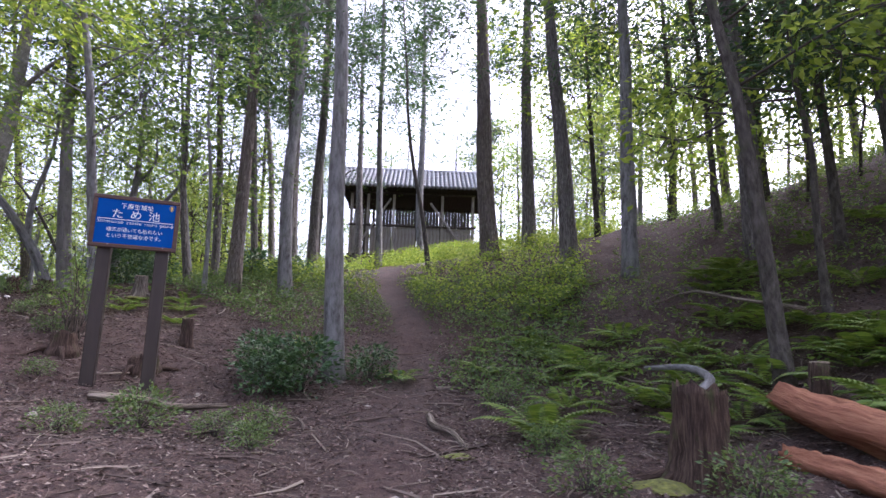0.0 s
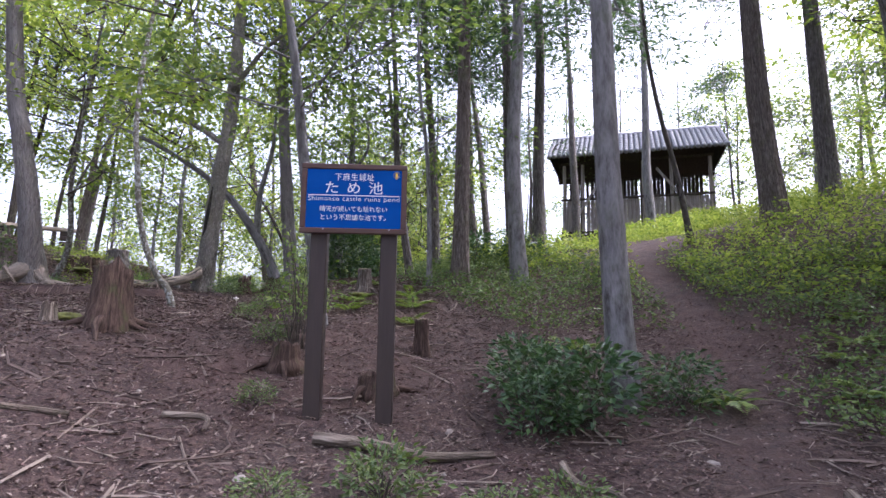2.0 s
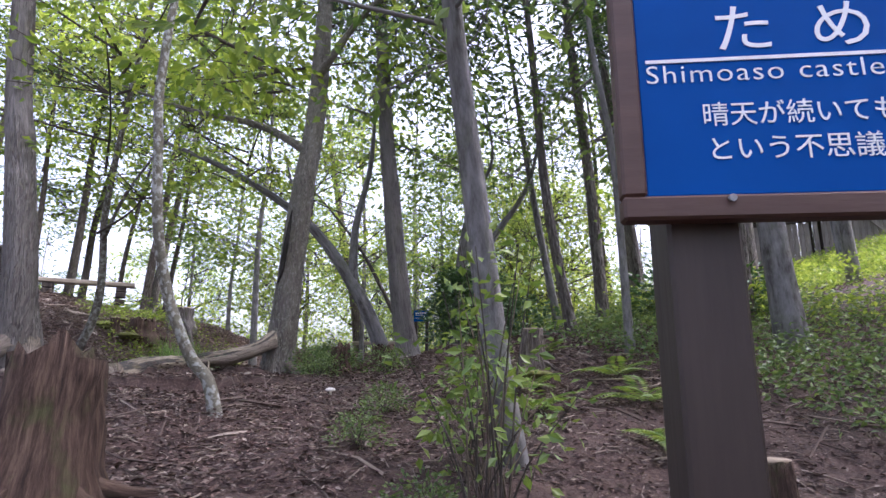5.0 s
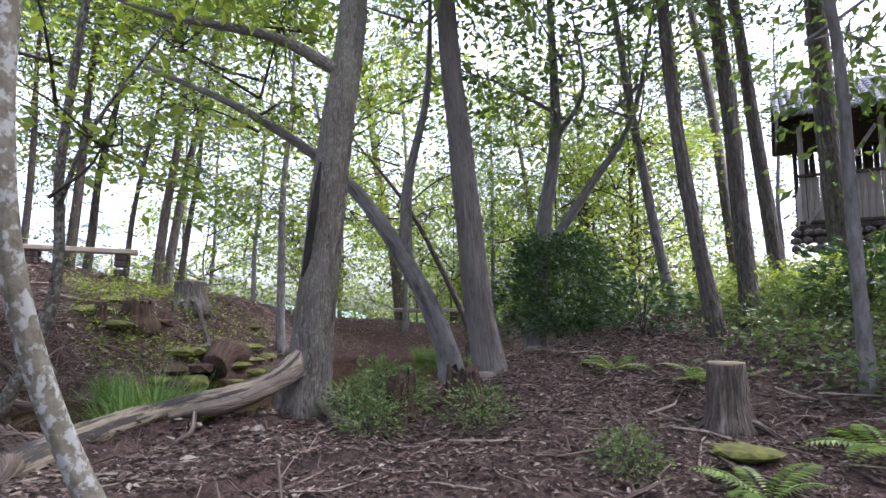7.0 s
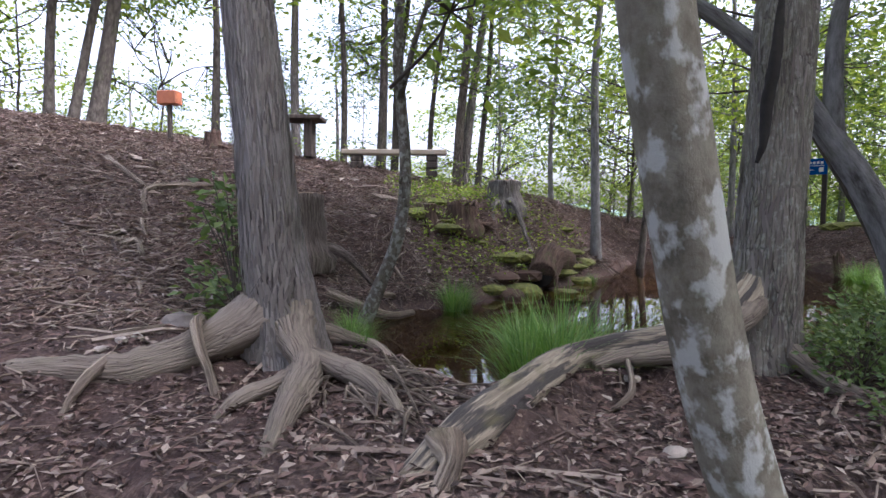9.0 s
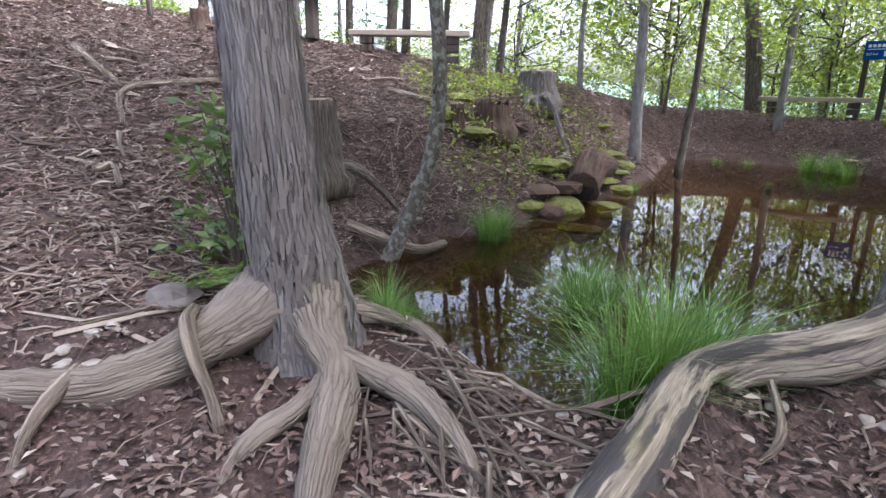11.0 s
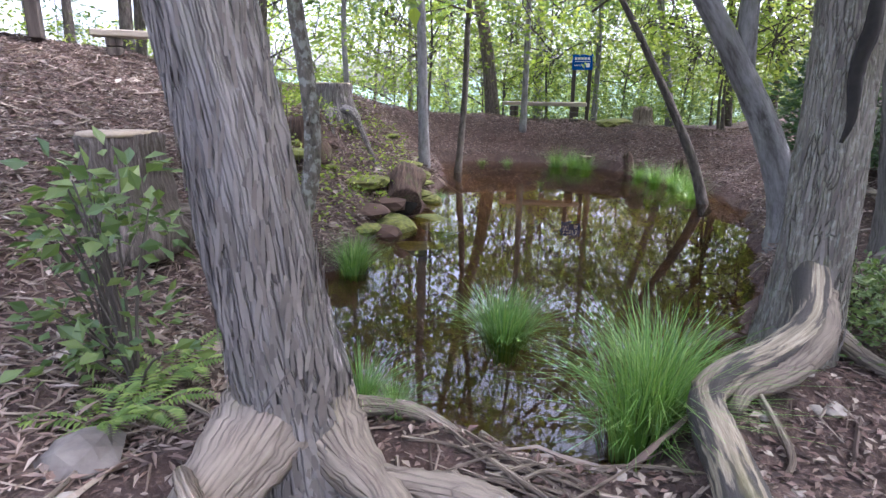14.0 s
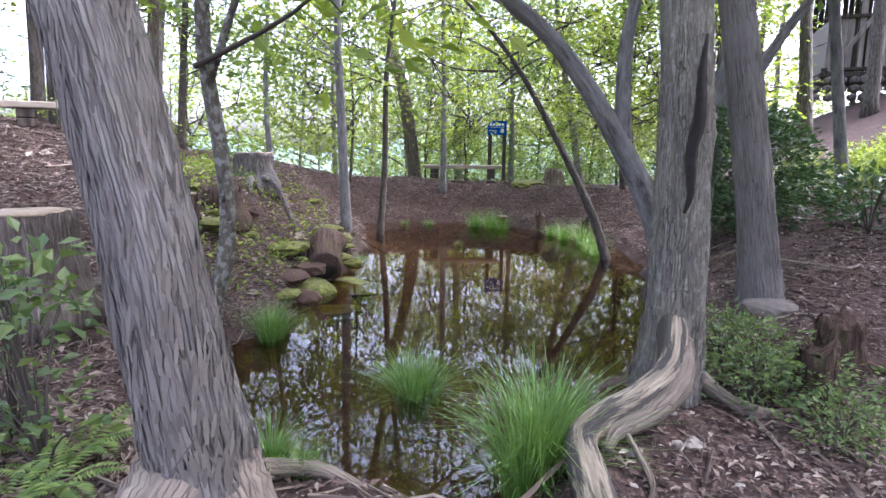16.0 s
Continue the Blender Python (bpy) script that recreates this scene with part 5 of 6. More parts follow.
# ---- the open hut on the hill ----
def hut():
    ang = math.degrees(math.atan2(29.86 - 27.04, -5.56 + 11.68))
    L, D, ZB, ZR, ZE = 6.74, 3.6, 6.2, 7.92, 9.72
    h = thing("hut", pose(-11.68, 27.04, 0, 0, 0, ang), "open wooden rest hut with plank walls and a grey tiled roof", "hut")
    fl = part("floor_deck", box(L + 0.3, D + 0.3, 0.16, (L / 2, D / 2, ZB - 0.1), 0.02), M_BEAM, h)
    xs = [0.06, 0.95, 2.35, 3.75, 5.0, L - 0.06]
    for x in xs:
        for y in (0.06, D - 0.06):
            # rear posts darker: the hut's inner shade is put into their colour
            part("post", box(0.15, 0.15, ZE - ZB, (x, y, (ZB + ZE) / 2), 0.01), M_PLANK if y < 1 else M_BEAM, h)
    n = 34
    pm = None
    for side in (0, 1):
        for k in range(n):
            x = 0.16 + (L - 0.32) * (k + 0.5) / n
            if any(abs(x - q) < 0.14 for q in xs):
                continue
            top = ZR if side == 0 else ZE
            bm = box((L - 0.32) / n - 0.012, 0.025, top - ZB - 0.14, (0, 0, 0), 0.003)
            # back wall planks coloured darker to paint the shade under the roof
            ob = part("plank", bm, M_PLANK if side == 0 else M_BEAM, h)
            ob.location = (x, 0.03 if side == 0 else D - 0.03, (ZB + top) / 2 + random.uniform(-0.015, 0.015))
    for x in (0.03, L - 0.03):
        for k in range(16):
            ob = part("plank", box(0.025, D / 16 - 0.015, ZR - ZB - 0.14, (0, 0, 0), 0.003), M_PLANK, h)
            ob.location = (x, D * (k + 0.5) / 16, (ZB + ZR) / 2)
    for z in (ZB + 0.08, ZR, ZE):
        for y in (-0.02, D + 0.02):
            part("rail", box(L + 0.2, 0.1, 0.1, (L / 2, y, z), 0.01), M_BEAM, h)
    for x0, x1, z1 in ((0.1, 2.2, ZE - 0.3), (L - 0.1, L - 2.4, ZE - 0.5)):
        dx, dz = x1 - x0, z1 - ZB
        ln = math.hypot(dx, dz)
        part("brace", box(ln, 0.08, 0.12, ((x0 + x1) / 2, -0.1, (ZB + z1) / 2), 0.01), M_PLANK, h).data.transform(
            Matrix.Translation(((x0 + x1) / 2, -0.1, (ZB + z1) / 2)) @ Matrix.Rotation(-math.atan2(dz, dx), 4, 'Y') @ Matrix.Translation((-(x0 + x1) / 2, 0.1, -(ZB + z1) / 2)))
    part("bench_inside", box(L - 0.6, 0.4, 0.06, (L / 2, D - 0.4, ZB + 0.45), 0.01), M_BEAM, h)
    # roof: two slopes with rows of rounded tiles
    rise, over = 1.65, 0.75
    run = D / 2 + over
    sl = math.hypot(run, rise)
    for sgn in (1, -1):
        a = math.atan2(rise, run) * sgn
        cy = D / 2 - sgn * run / 2
        deck = part("roof_slope", box(L + 1.4, sl, 0.07, (0, 0, 0), 0.01), M_BEAM, h)
        deck.matrix_local = pose(L / 2, cy, ZE + 0.14 + rise / 2, math.degrees(a), 0, 0)
        vs = []
        rows, cols = 9, 34
        for i in range(rows):
            for j in range(cols):
                x = -(L + 1.4) / 2 + (L + 1.4) * (j + 0.5) / cols
                y = -sl / 2 + sl * (i + 0.5) / rows
                w, dd = (L + 1.4) / cols, sl / rows
                p = [(x, y - dd * 0.62, 0.075 + 0.03 * (1 if sgn > 0 else 0)), (x, y + dd * 0.62, 0.05 + 0.03 * (0 if sgn > 0 else 1))]
                vs.append(tube(p, [w * 0.46, w * 0.44], 8))
        part("roof_tiles", raw_mesh("roof_tiles", *merge(vs)), M_TILE, deck, "rows of rounded grey tiles")
    part("ridge", tube_mesh("ridge", [(x, D / 2, ZE + 0.24 + rise) for x in np.linspace(-0.72, L + 0.72, 12)], [0.13] * 12, 10), M_TILE, h)
    # gable ends
    for x in (-0.55, L + 0.55):
        bm = bmesh.new()
        vv = [bm.verts.new((x + dx, y, z)) for dx in (-0.02, 0.02) for y, z in ((-0.5, ZE + 0.12), (D + 0.5, ZE + 0.12), (D / 2, ZE + 0.1 + rise))]
        bm.faces.new(vv[:3]), bm.faces.new(vv[3:])
        for a_, b_ in ((0, 1), (1, 2), (2, 0)):
            bm.faces.new((vv[a_], vv[b_], vv[3 + b_], vv[3 + a_]))
        part("gable", bm, M_BEAM, h)
    return h


hut()
fw = thing("stone_footing", pose(-8.6, 28.4, 0, 0, 0, 24.7), "rough dry stone footing under the hut", "stone wall")
rg = np.random.default_rng(12)
for r_ in range(3):
    for k in range(22):
        bm = bmesh.new()
        bmesh.ops.create_icosphere(bm, subdivisions=1, radius=0.2)
        bmesh.ops.scale(bm, vec=(rg.uniform(0.8, 1.2), 0.8, rg.uniform(0.65, 0.9)), verts=bm.verts)
        ob = part("stone", bm, M_ROCK, fw)
        ob.location = (-3.6 + 0.34 * k + rg.uniform(-0.06, 0.06), -0.25 + rg.uniform(-0.06, 0.06), 5.35 + 0.27 * r_)


# ---- shrubs, ferns, sedge ----
def shrub_mesh(name, r, h, n_spray, n_leaf, size, seed, material, reach=0.16, width=0.5):
    rng = np.random.default_rng(seed)
    th = rng.uniform(0, 6.283, n_spray)
    u = rng.uniform(0.1, 1, n_spray)
    rr = r * np.sqrt(rng.uniform(0.1, 1, n_spray)) * np.sqrt(np.clip(1.15 - (u - 0.3) ** 2 * 1.9, 0.05, 1))
    out = np.stack([np.cos(th), np.sin(th), 0.35 + 0 * th], -1)
    cen = np.column_stack([rr * np.cos(th), rr * np.sin(th), h * u])
    v, f = leaf_quads(*sprays(cen, out, n_leaf, reach, size, rng, droop=0.15, flat=0.3), width=width, rng=rng)
    me = raw_mesh(name, v, f, False)
    me.materials.append(material)
    st = []
    for c in cen[: min(16, n_spray)]:
        st.append(tube(spline([(0, 0, -0.05), (c[0] * 0.35, c[1] * 0.35, c[2] * 0.55), c], 6), np.linspace(0.008, 0.003, 6), 4))
    return me, raw_mesh("stem_cluster", *merge(st))


def shrub(x, y, pair, label, s=1.0, turn=0.0, group="", name="shrub"):
    ob = thing(name, pose(x, y, ground_z(x, y)), label, "shrub", group)
    m = Matrix.Rotation(turn, 4, 'Z') @ Matrix.Scale(s, 4)
    part("foliage", pair[0], None, ob).matrix_local = m
    tagged(part("stem", pair[1], M_DARK, ob), kind="stuff").matrix_local = m
    return ob


CAMELLIA = shrub_mesh("foliage", 0.95, 1.6, 620, 14, 0.085, 1, M_SHRUB)
shrub(-8.95, 11.75, CAMELLIA, "dense rounded dark green glossy evergreen bush", 0.92)
DARKSHRUB = [shrub_mesh("foliage", 0.5, 0.75, 64, 9, 0.105, 2 + k, M_SHRUB, 0.17) for k in range(2)]
LOWSHRUB = [shrub_mesh("foliage", 0.4, 0.45, 60, 11, 0.065, 5 + k, M_LOW) for k in range(3)]
YELLOW = [shrub_mesh("foliage", 0.55, 0.75, 80, 12, 0.07, 9 + k, M_LEAF, 0.2) for k in range(3)]
HOLLY = shrub_mesh("foliage", 0.3, 0.95, 30, 7, 0.09, 14, M_LOW, 0.12, 0.6)
for k, (x, y, s) in enumerate([(-0.35, 7.45, 0.85), (0.15, 7.5, 0.95), (-0.1, 7.1, 0.7), (-0.85, 7.8, 0.7), (0.6, 8.5, 0.7), (-7.55, 11.7, 0.9), (-4.6, 13.2, 1.0), (-5.6, 12.8, 1.1)]):
    shrub(x, y, DARKSHRUB[k % 2], "low dark green broadleaf shrub on the slope", s, k, "dark shrubs on the slope")
for k, (x, y, s) in enumerate([(0.05, 5.1, 0.8), (-0.25, 4.5, 0.5), (1.0, 5.7, 0.6), (1.3, 5.2, 0.5), (0.7, 5.4, 0.5), (3.3, 7.6, 0.6), (3.7, 6.4, 0.6), (4.2, 5.4, 0.6), (5.3, 5.6, 0.7), (-5.0, 7.2, 0.5),
                               (-4.4, 6.6, 0.45), (-3.3, 6.3, 0.5), (-5.4, 8.4, 0.5), (-6.6, 8.3, 0.6), (-2.0, 5.4, 0.4), (-6.9, 7.6, 0.55), (2.7, 8.3, 0.7), (-9.1, 12.2, 0.8)]):
    shrub(x, y, LOWSHRUB[k % 3], "small low green seedling shrub in the litter", s, k, "seedling shrubs")
for k, (x, y, s) in enumerate([(-7.4, 7.75, 0.55), (-7.5, 8.1, 0.6), (-7.15, 8.0, 0.5), (-7.75, 8.2, 0.6)]):
    shrub(x, y, LOWSHRUB[k % 3], "bushy green shrub at the split tree's foot", s * 1.2, k, "shrubs by the split tree")
shrub(-9.15, 4.6, HOLLY, "leggy glossy-leaved seedling beside the old conifer", 1.0)
shrub(-9.45, 4.55, HOLLY, "leggy glossy-leaved seedling beside the old conifer", 0.8, 2)


def dry_brush(x, y, h, n, seed):
    """A clump of thin bare stems with a few yellowing leaves."""
    ob = thing("brushwood", pose(x, y, ground_z(x, y)), "dry thin-stemmed shrub with a few yellow-green leaves", "shrub")
    rng = np.random.default_rng(seed)
    ends = []
    for k in range(n):
        a, b = rng.uniform(0, 6.283, 2)
        r0, r1, hh = rng.uniform(0, 0.12), rng.uniform(0.1, 0.45), h * rng.uniform(0.35, 1)
        p = [(r0 * math.cos(a), r0 * math.sin(a), -0.04), (r0 * math.cos(a) + 0.4 * r1 * math.cos(b), r0 * math.sin(a) + 0.4 * r1 * math.sin(b), hh * 0.55), (r0 * math.cos(a) + r1 * math.cos(b), r0 * math.sin(a) + r1 * math.sin(b), hh)]
        q = spline(p, 9)
        part("stem", tube_mesh("stem", q, np.linspace(0.007, 0.002, 9), 6), M_DEAD if k % 2 else M_DARK, ob)
        ends += [q[5], q[7], q[8]]
    cen = np.array(ends)
    out = np.column_stack([rng.normal(0, 1, (len(cen), 2)), np.zeros(len(cen))])
    v, f = leaf_quads(*sprays(cen, out, 5, 0.12, 0.07, rng, droop=0.2, flat=0.4), rng=rng)
    part("foliage", raw_mesh("foliage", v, f, False), M_FERN, ob)
    return ob


dry_brush(-3.00, 6.44, 1.5, 26, 3)
dry_brush(-3.50, 6.84, 0.8, 18, 4)


def frond_mesh(seed, L=0.6):
    rng = np.random.default_rng(seed)
    P, D, S = [], [], []
    arch = rng.uniform(0.5, 0.72)
    for t in np.linspace(0.12, 1, 17):
        c = np.array([L * t, 0.04 * L * math.sin(3 * t + seed), L * (0.75 * t - arch * t * t) + 0.02])
        w = 0.22 * L * np.sin(np.pi * (0.12 + 0.85 * t)) + 0.012
        for sg in (-1, 1):
            P.append(c)
            D.append((0.45, sg, -0.12))
            S.append(w)
    n = len(P)
    v, f = leaf_quads(np.array(P), np.array(D, float), np.array(S), 0.3, np.tile([0.0, 0, 1], (n, 1)), rng)
    me = raw_mesh("frond", v, f, False)
    me.materials.append(M_FERN)
    return me


FRONDS = [frond_mesh(k) for k in range(4)]


def fern(x, y, s, k, label="arching light green fern on the forest floor"):
    ob = thing("fern", pose(x, y, ground_z(x, y), 0, 0, k * 67 % 360), label, "fern", "ferns on the slope")
    rng = np.random.default_rng(k)
    n = int(rng.integers(7, 10))
    for q in range(n):
        fr = part("frond", FRONDS[(q + k) % 4], None, ob)
        fr.matrix_local = pose(0, 0, 0, 0, rng.uniform(-14, 10), 360 * q / n + rng.uniform(-14, 14)) @ Matrix.Scale(s * rng.uniform(0.75, 1.15), 4)
    return ob


rg = np.random.default_rng(21)
for k in range(120):
    if k < 70:
        x, y = rg.uniform(3.4, 9.0), rg.uniform(7.0, 13)
        if math.hypot(x - 4.98, y - 5.99) < 0.7:
            continue
    else:
        x, y = rg.uniform(1.6, 3.6), rg.uniform(9.0, 13.5)
        if k % 2:
            continue
    fern(x, y, rg.uniform(0.8, 1.35) * (1 if k < 70 else 0.62), k)
for k, (x, y, s) in enumerate([(-8.95, 4.6, 0.55), (-8.85, 4.45, 0.45), (-9.2, 4.75, 0.5), (-4.3, 8.2, 0.7), (-4.8, 8.7, 0.7), (-3.9, 9.2, 0.8), (-4.6, 9.8, 0.8), (-0.9, 9.1, 0.8), (0.9, 8.9, 0.8),
                               (-3.2, 8.4, 0.7), (-5.9, 10.2, 0.7), (-6.8, 10.1, 0.6), (2.1, 9.4, 0.8)]):
    fern(x, y, s, k + 200)


def tuft_mesh(seed, n=260, L=0.6, spread=0.16):
    rng = np.random.default_rng(seed)
    a = rng.uniform(0, 6.283, n)
    ln = L * rng.uniform(0.55, 1.15, n)
    bend = rng.uniform(0.15, 1.1, n)
    d = np.stack([np.cos(a), np.sin(a)], -1)
    b0 = d * (spread * np.sqrt(rng.uniform(0, 1, n)))[:, None] * rng.uniform(0.2, 1, n)[:, None]
    vs, fs = [], []
    side = np.stack([-d[:, 1], d[:, 0], 0 * a], -1) * 0.0045
    rows = []
    for t in (0, 0.35, 0.7, 1.0):
        hor = ln * bend * t * t * 0.85
        c = np.column_stack([b0 + d * hor[:, None], ln * (t - 0.42 * bend * t * t)])
        w = side * (1 - 0.85 * t)
        rows += [c - w, c + w]
    v = np.stack(rows, 1)
    k = np.arange(n)[:, None] * 8
    f = np.concatenate([k + [0, 1, 3, 2], k + [2, 3, 5, 4], k + [4, 5, 7, 6]], 1).reshape(-1, 4)
    me = raw_mesh("blades", v.reshape(-1, 3), f, False)
    me.materials.append(M_GRASS)
    return me


TUFTS = [tuft_mesh(k) for k in range(4)]
for k, (x, y, s) in enumerate([(-9.03, 6.56, 0.8), (-9.2, 6.66, 0.75), (-9.1, 6.75, 0.65), (-7.88, 6.22, 1.0), (-7.97, 6.45, 1.1), (-8.05, 6.7, 0.95), (-7.86, 6.36, 0.9), (-10.68, 6.43, 0.75), (-10.8, 6.58, 0.6), (-8.6, 5.34, 0.5),
                               (-8.48, 5.42, 0.35), (-14.55, 13.2, 0.95), (-14.25, 13.35, 0.95), (-13.95, 13.35, 0.85), (-12.2, 13.0, 0.85), (-11.75, 12.9, 0.95), (-11.4, 12.6, 0.85), (-11.0, 12.1, 0.7), (-12.7, 13.3, 0.7),
                               (-15.5, 12.75, 0.5), (-13.2, 11.3, 0.35), (-15.9, 12.4, 0.45), (-12.9, 9.0, 0.4)]):
    z = max(ground_z(x, y), WATER - 0.12)
    ob = part("sedge_tuft", TUFTS[k % 4], None)
    ob.matrix_world = pose(x, y, z - 0.02, 0, 0, k * 73) @ Matrix.Scale(s, 4)
    tagged(ob, "bright green tuft of arching sedge at the pond's edge", "sedge", "sedge tufts round the pond")


# ---- what nobody could count ----
def stuff(name, v, f, material, label, category):
    ob = part(name, raw_mesh(name, v, f, False), material)
    return tagged(ob, label, category, kind="stuff")


def path_dist(x, y):
    px = np.array([4.5, 2.3, 1.3, 0.6, -0.1, -1.0, -2.2])
    py = np.array([1.5, 5.8, 8.2, 10.0, 11.3, 12.3, 14.0])
    return np.abs(x - np.interp(y, py, px))


def region(n, x0, x1, y0, y1, seed):
    rng = np.random.default_rng(seed)
    return rng.uniform(x0, x1, n), rng.uniform(y0, y1, n), rng


# low leafy cover on the hillside
def cover(name, n, box_, hmax, size, n_leaf, material, seed, label, keep):
    x, y, rng = region(n, *box_, seed)
    k = keep(x, y) & (shore_dist(x, y) > 0.25) & (path_dist(x, y) > 0.45)
    patch = np.sin(0.9 * x + 1.7 * np.sin(0.5 * y)) + np.sin(1.1 * y - 0.8 * np.sin(0.7 * x)) + rng.normal(0, 0.5, n)
    k &= patch > -0.9
    x, y = x[k], y[k]
    z = land(x, y) + rng.uniform(0.05, hmax, len(x))
    cen = np.column_stack([x, y, z])
    out = np.column_stack([rng.normal(0, 1, (len(x), 2)), np.zeros(len(x))])
    v, f = leaf_quads(*sprays(cen, out, n_leaf, 0.16, size, rng, droop=0.1, flat=0.3), rng=rng)
    stuff(name, v, f, material, label, "undergrowth")


cover("undergrowth", 9000, (-9, 3, 10.8, 30), 0.55, 0.085, 9, M_LEAF, 1, "yellow-green low undergrowth covering the slope below the hut", lambda x, y: y > 12.0 - 0.1 * x)
cover("undergrowth", 5200, (-7, 3.2, 7.6, 14), 0.28, 0.07, 8, M_LOW, 2, "green seedlings and weeds on the slope", lambda x, y: y > 8.6 - 0.35 * x * (x < 0))
cover("undergrowth", 9000, (2.6, 20, 8.0, 27), 0.3, 0.075, 8, M_FERN, 3, "green weeds under the ferns", lambda x, y: (x > 3.4) & (y > 8.5 - 0.12 * x))
cover("undergrowth", 3000, (-26, -14, 9, 26), 0.9, 0.10, 9, M_LEAF2, 4, "leafy low growth behind the bench", lambda x, y: (y > 16.6) | (x < -19.5))
cover("undergrowth", 2500, (-24, -17.6, -6, 11), 0.7, 0.09, 9, M_LEAF, 5, "low leafy growth along the ridge", lambda x, y: x < -18.2)
cover("undergrowth", 1100, (-15, -10.5, 6.2, 11), 0.16, 0.06, 8, M_LEAF, 6, "small yellow-green weeds on the mossy slope", lambda x, y: x < -11.2)
cover("undergrowth", 1800, (-14, -5, 11.5, 18), 0.3, 0.08, 8, M_LOW, 7, "green weeds beside the far path", lambda x, y: (y > 12.6) & (x > -10))


# far foliage, one mass of leaves round the wood's edge
def far_foliage(n, seed, material, d0, d1, z0, z1, size, reach):
    rng = np.random.default_rng(seed)
    m = n // 26
    a = rng.uniform(0, 6.283, m)
    d = rng.uniform(d0, d1, m)
    x, y = -4 + d * np.cos(a), 8 + d * np.sin(a)
    z = land(x, y) + z0 + (z1 - z0) * rng.uniform(0, 1, m) ** 1.3
    clear = ~((x > -14) & (x < -3) & (y > 20) & (y < 34)) & ~((x < -14) & (y > -6) & (y < 10) & (rng.uniform(0, 1, m) < 0.55))
    clear &= ~((x < -12) & (z > land(x, y) + 4.5) & (rng.uniform(0, 1, m) < 0.6))
    cen = np.column_stack([x, y, z])[clear]
    out = np.column_stack([np.cos(a), np.sin(a), 0 * a])[clear]
    v, f = leaf_quads(*sprays(cen, out, 26, reach, size, rng, droop=0.15, flat=0.35), rng=rng)
    stuff("far_foliage", v, f, material, "leafy mass of the wood behind the nearer trees", "foliage")


def sector(n, seed, material, box_, z0, z1, size, reach):
    x, y, rng = region(n // 24, *box_, seed)
    z = land(x, y) + z0 + (z1 - z0) * rng.uniform(0, 1, len(x)) ** 1.4
    out = np.column_stack([rng.normal(0, 1, (len(x), 2)), np.zeros(len(x))])
    v, f = leaf_quads(*sprays(np.column_stack([x, y, z]), out, 24, reach, size, rng, droop=0.15, flat=0.35), rng=rng)
    stuff("far_foliage", v, f, material, "leafy thicket filling the wood beyond the bench", "foliage")


sector(24000, 31, M_LEAF2, (-32, -17.5, 18, 32), 0.2, 6.5, 0.15, 0.7)
sector(18000, 32, M_LEAF, (-30, -14.5, 20.5, 30), 0.2, 7, 0.14, 0.7)
sector(9000, 33, M_NEEDLE, (-30, -14, 22, 34), 0.5, 9, 0.16, 0.8)
far_foliage(80000, 1, M_LEAF2, 26, 48, 0.3, 12, 0.26, 1.0)
far_foliage(50000, 2, M_LEAF, 24, 44, 0.3, 11, 0.22, 0.9)
far_foliage(40000, 3, M_NEEDLE, 30, 50, 0.5, 13, 0.26, 1.1)


# litter, chips and twigs
def litter(name, n, box_, seed, size, material, label, width, focus=None):
    x, y, rng = region(n, *box_, seed)
    if focus:
        x = np.concatenate([x, rng.normal(focus[0], focus[2], n // 3)])
        y = np.concatenate([y, rng.normal(focus[1], focus[2], n // 3)])
    k = (shore_dist(x, y) > 0.12) & ((path_dist(x, y) > 0.4) | (y < 2) | (rng.uniform(0, 1, len(x)) < 0.35))
    x, y = x[k], y[k]
    m = len(x)
    a = rng.uniform(0, 6.283, m)
    al = np.column_stack([np.cos(a), np.sin(a), rng.normal(0, 0.22, m)])
    up = np.column_stack([rng.normal(0, 0.35, (m, 2)), np.ones(m)])
    v, f = leaf_quads(np.column_stack([x, y, land(x, y) + rng.uniform(0.008, 0.03, m)]), al, rng.uniform(0.5, 1.4, m) * size, width, up, rng, 0.3)
    stuff(name, v, f, material, label, "leaf litter")


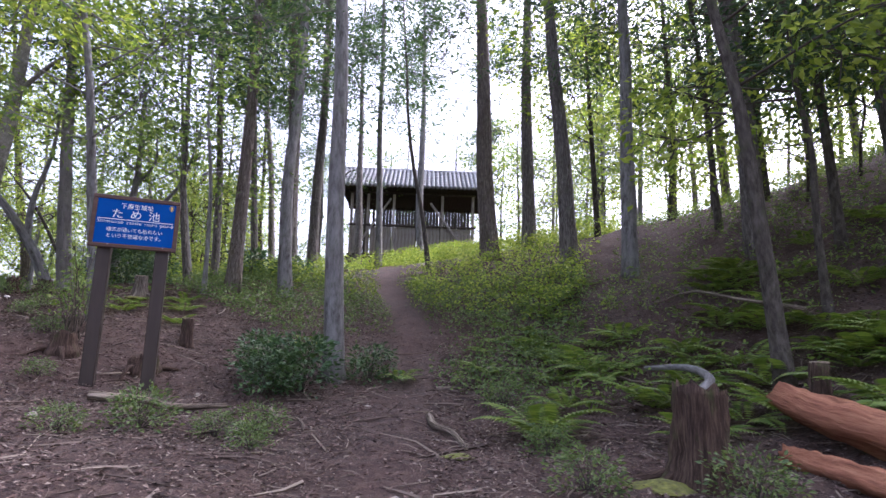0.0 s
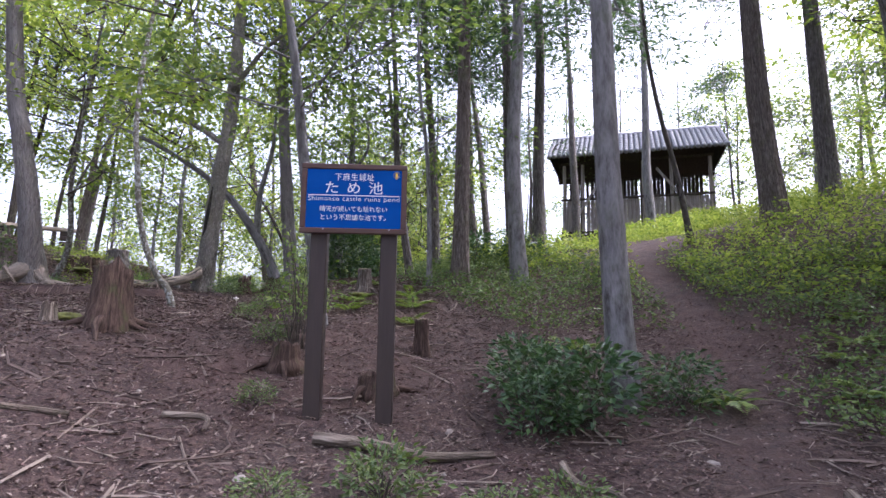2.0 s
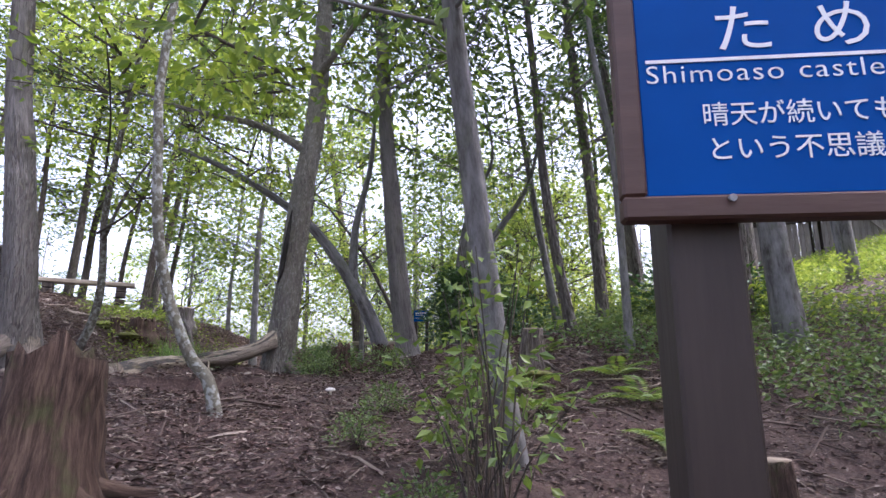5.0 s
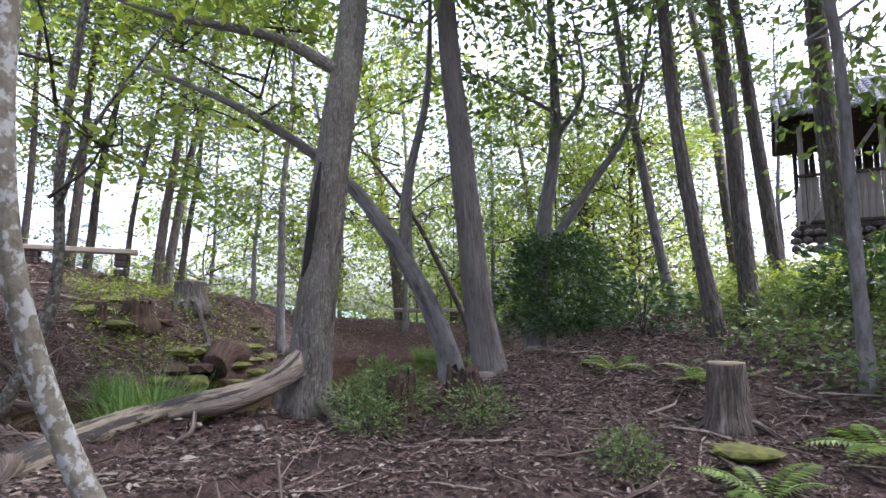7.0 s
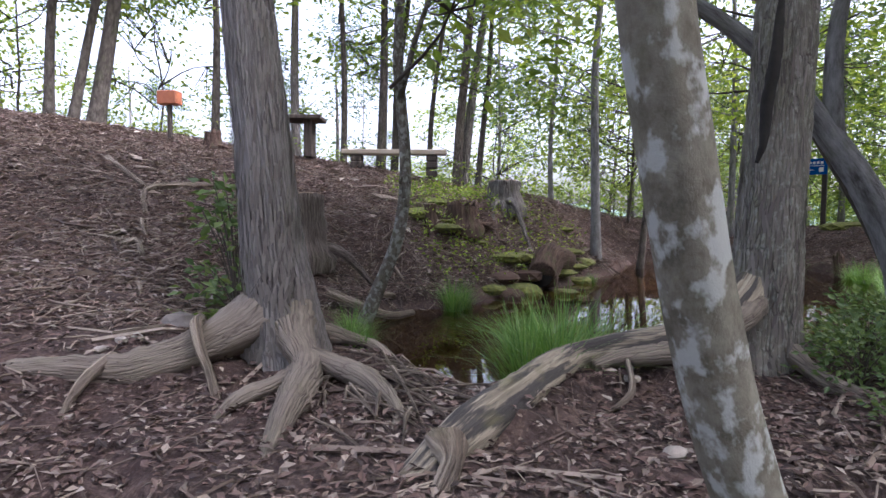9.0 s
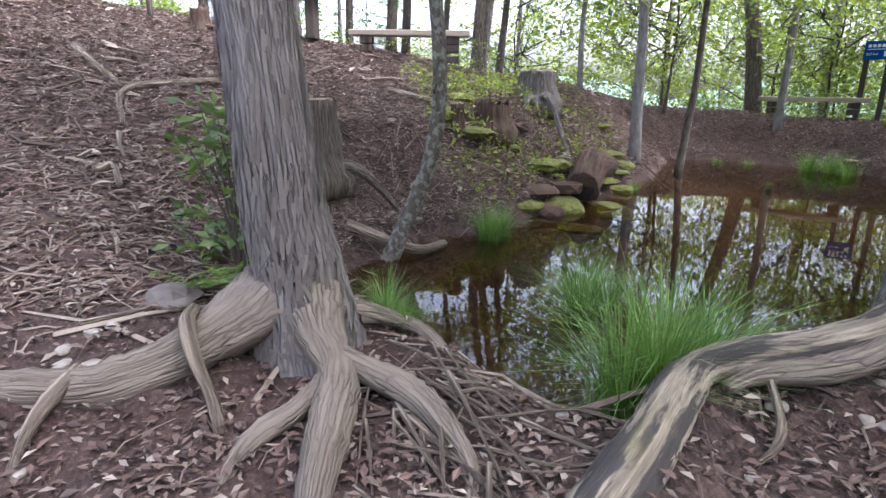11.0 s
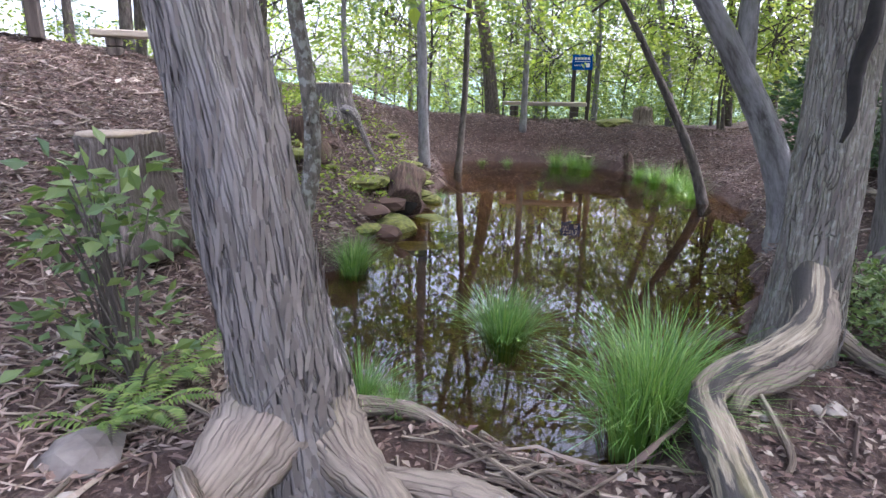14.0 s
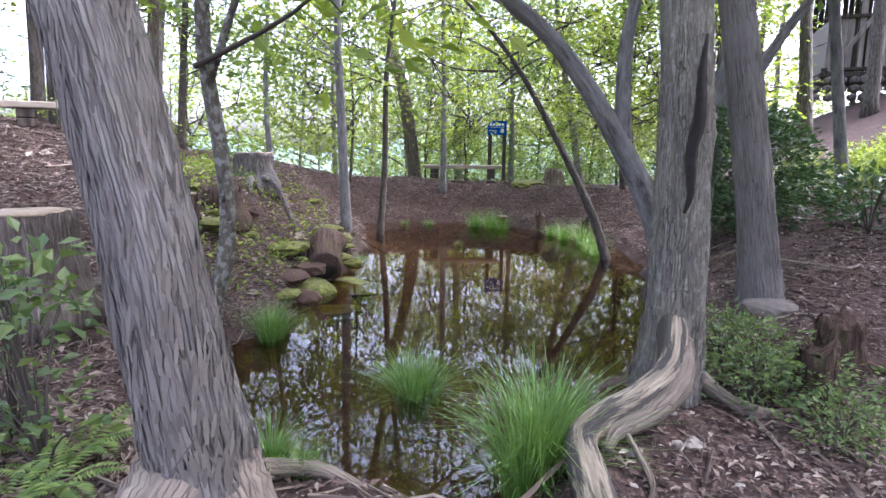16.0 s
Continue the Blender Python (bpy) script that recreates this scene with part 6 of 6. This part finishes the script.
litter("leaf_litter", 105000, (-8, 8, 0, 12), 11, 0.045, M_LITTER, "brown fallen leaves and needles strewn over the slope", 0.45)
litter("leaf_litter", 125000, (-19, -4, 1, 17), 12, 0.045, M_LITTER, "brown fallen leaves and bark strewn round the pond", 0.45)
litter("wood_chips", 10000, (-8, 7, 0, 11), 13, 0.04, M_CHIP, "pale wood chips and bark scraps", 0.5)
litter("wood_chips", 17000, (-19, -5, 1, 17), 14, 0.042, M_CHIP, "pale wood chips and bark scraps round the pond", 0.5)


litter("bark_shreds", 60000, (-16, -8.5, 0.5, 10), 24, 0.075, M_SHRED, "pale shredded bark and needles covering the slope by the pond", 0.16)
litter("bark_shreds", 26000, (-18, -9, 10, 17), 25, 0.07, M_SHRED, "pale shredded bark on the far bank", 0.2)
litter("bark_scraps", 1500, (-16, -9, 1, 10), 26, 0.13, M_CHIP, "larger pale scraps of bark on the bank", 0.45)


def twigs(n, box_, seed, L, r):
    x, y, rng = region(n, *box_, seed)
    k = (shore_dist(x, y) > 0.1) & (path_dist(x, y) > 0.3)
    x, y = x[k], y[k]
    parts_ = []
    a = rng.uniform(0, 6.283, len(x))
    ln = L * rng.uniform(0.3, 1.2, len(x))
    bend = rng.normal(0, 0.16, len(x))
    hx, hy = np.cos(a) * ln, np.sin(a) * ln
    z0, z1 = land(x, y), land(x + hx, y + hy)
    zm = land(x + hx / 2, y + hy / 2)
    for i in range(len(x)):
        p = [(x[i], y[i], z0[i] + 0.008), (x[i] + hx[i] / 2 - hy[i] * bend[i], y[i] + hy[i] / 2 + hx[i] * bend[i], zm[i] + 0.018), (x[i] + hx[i], y[i] + hy[i], z1[i] + 0.006)]
        w = r * (0.6 + 0.9 * ((i * 7919) % 100) / 100)
        parts_.append(tube(p, [w, w * 0.8, w * 0.4], 4))
    v, f = merge(parts_)
    stuff("twigs", v, f, M_TWIG, "thin fallen twigs strewn on the floor", "twigs")


twigs(4200, (-7, 7, 0.5, 11), 15, 0.28, 0.005)
twigs(4800, (-18, -4.5, 1.5, 16), 16, 0.28, 0.005)
twigs(380, (-6, 6, 1, 10), 17, 0.7, 0.011)
twigs(420, (-16, -5, 2, 12), 18, 0.7, 0.011)
twigs(2600, (-14, -8.6, 1, 6.5), 19, 0.32, 0.006)
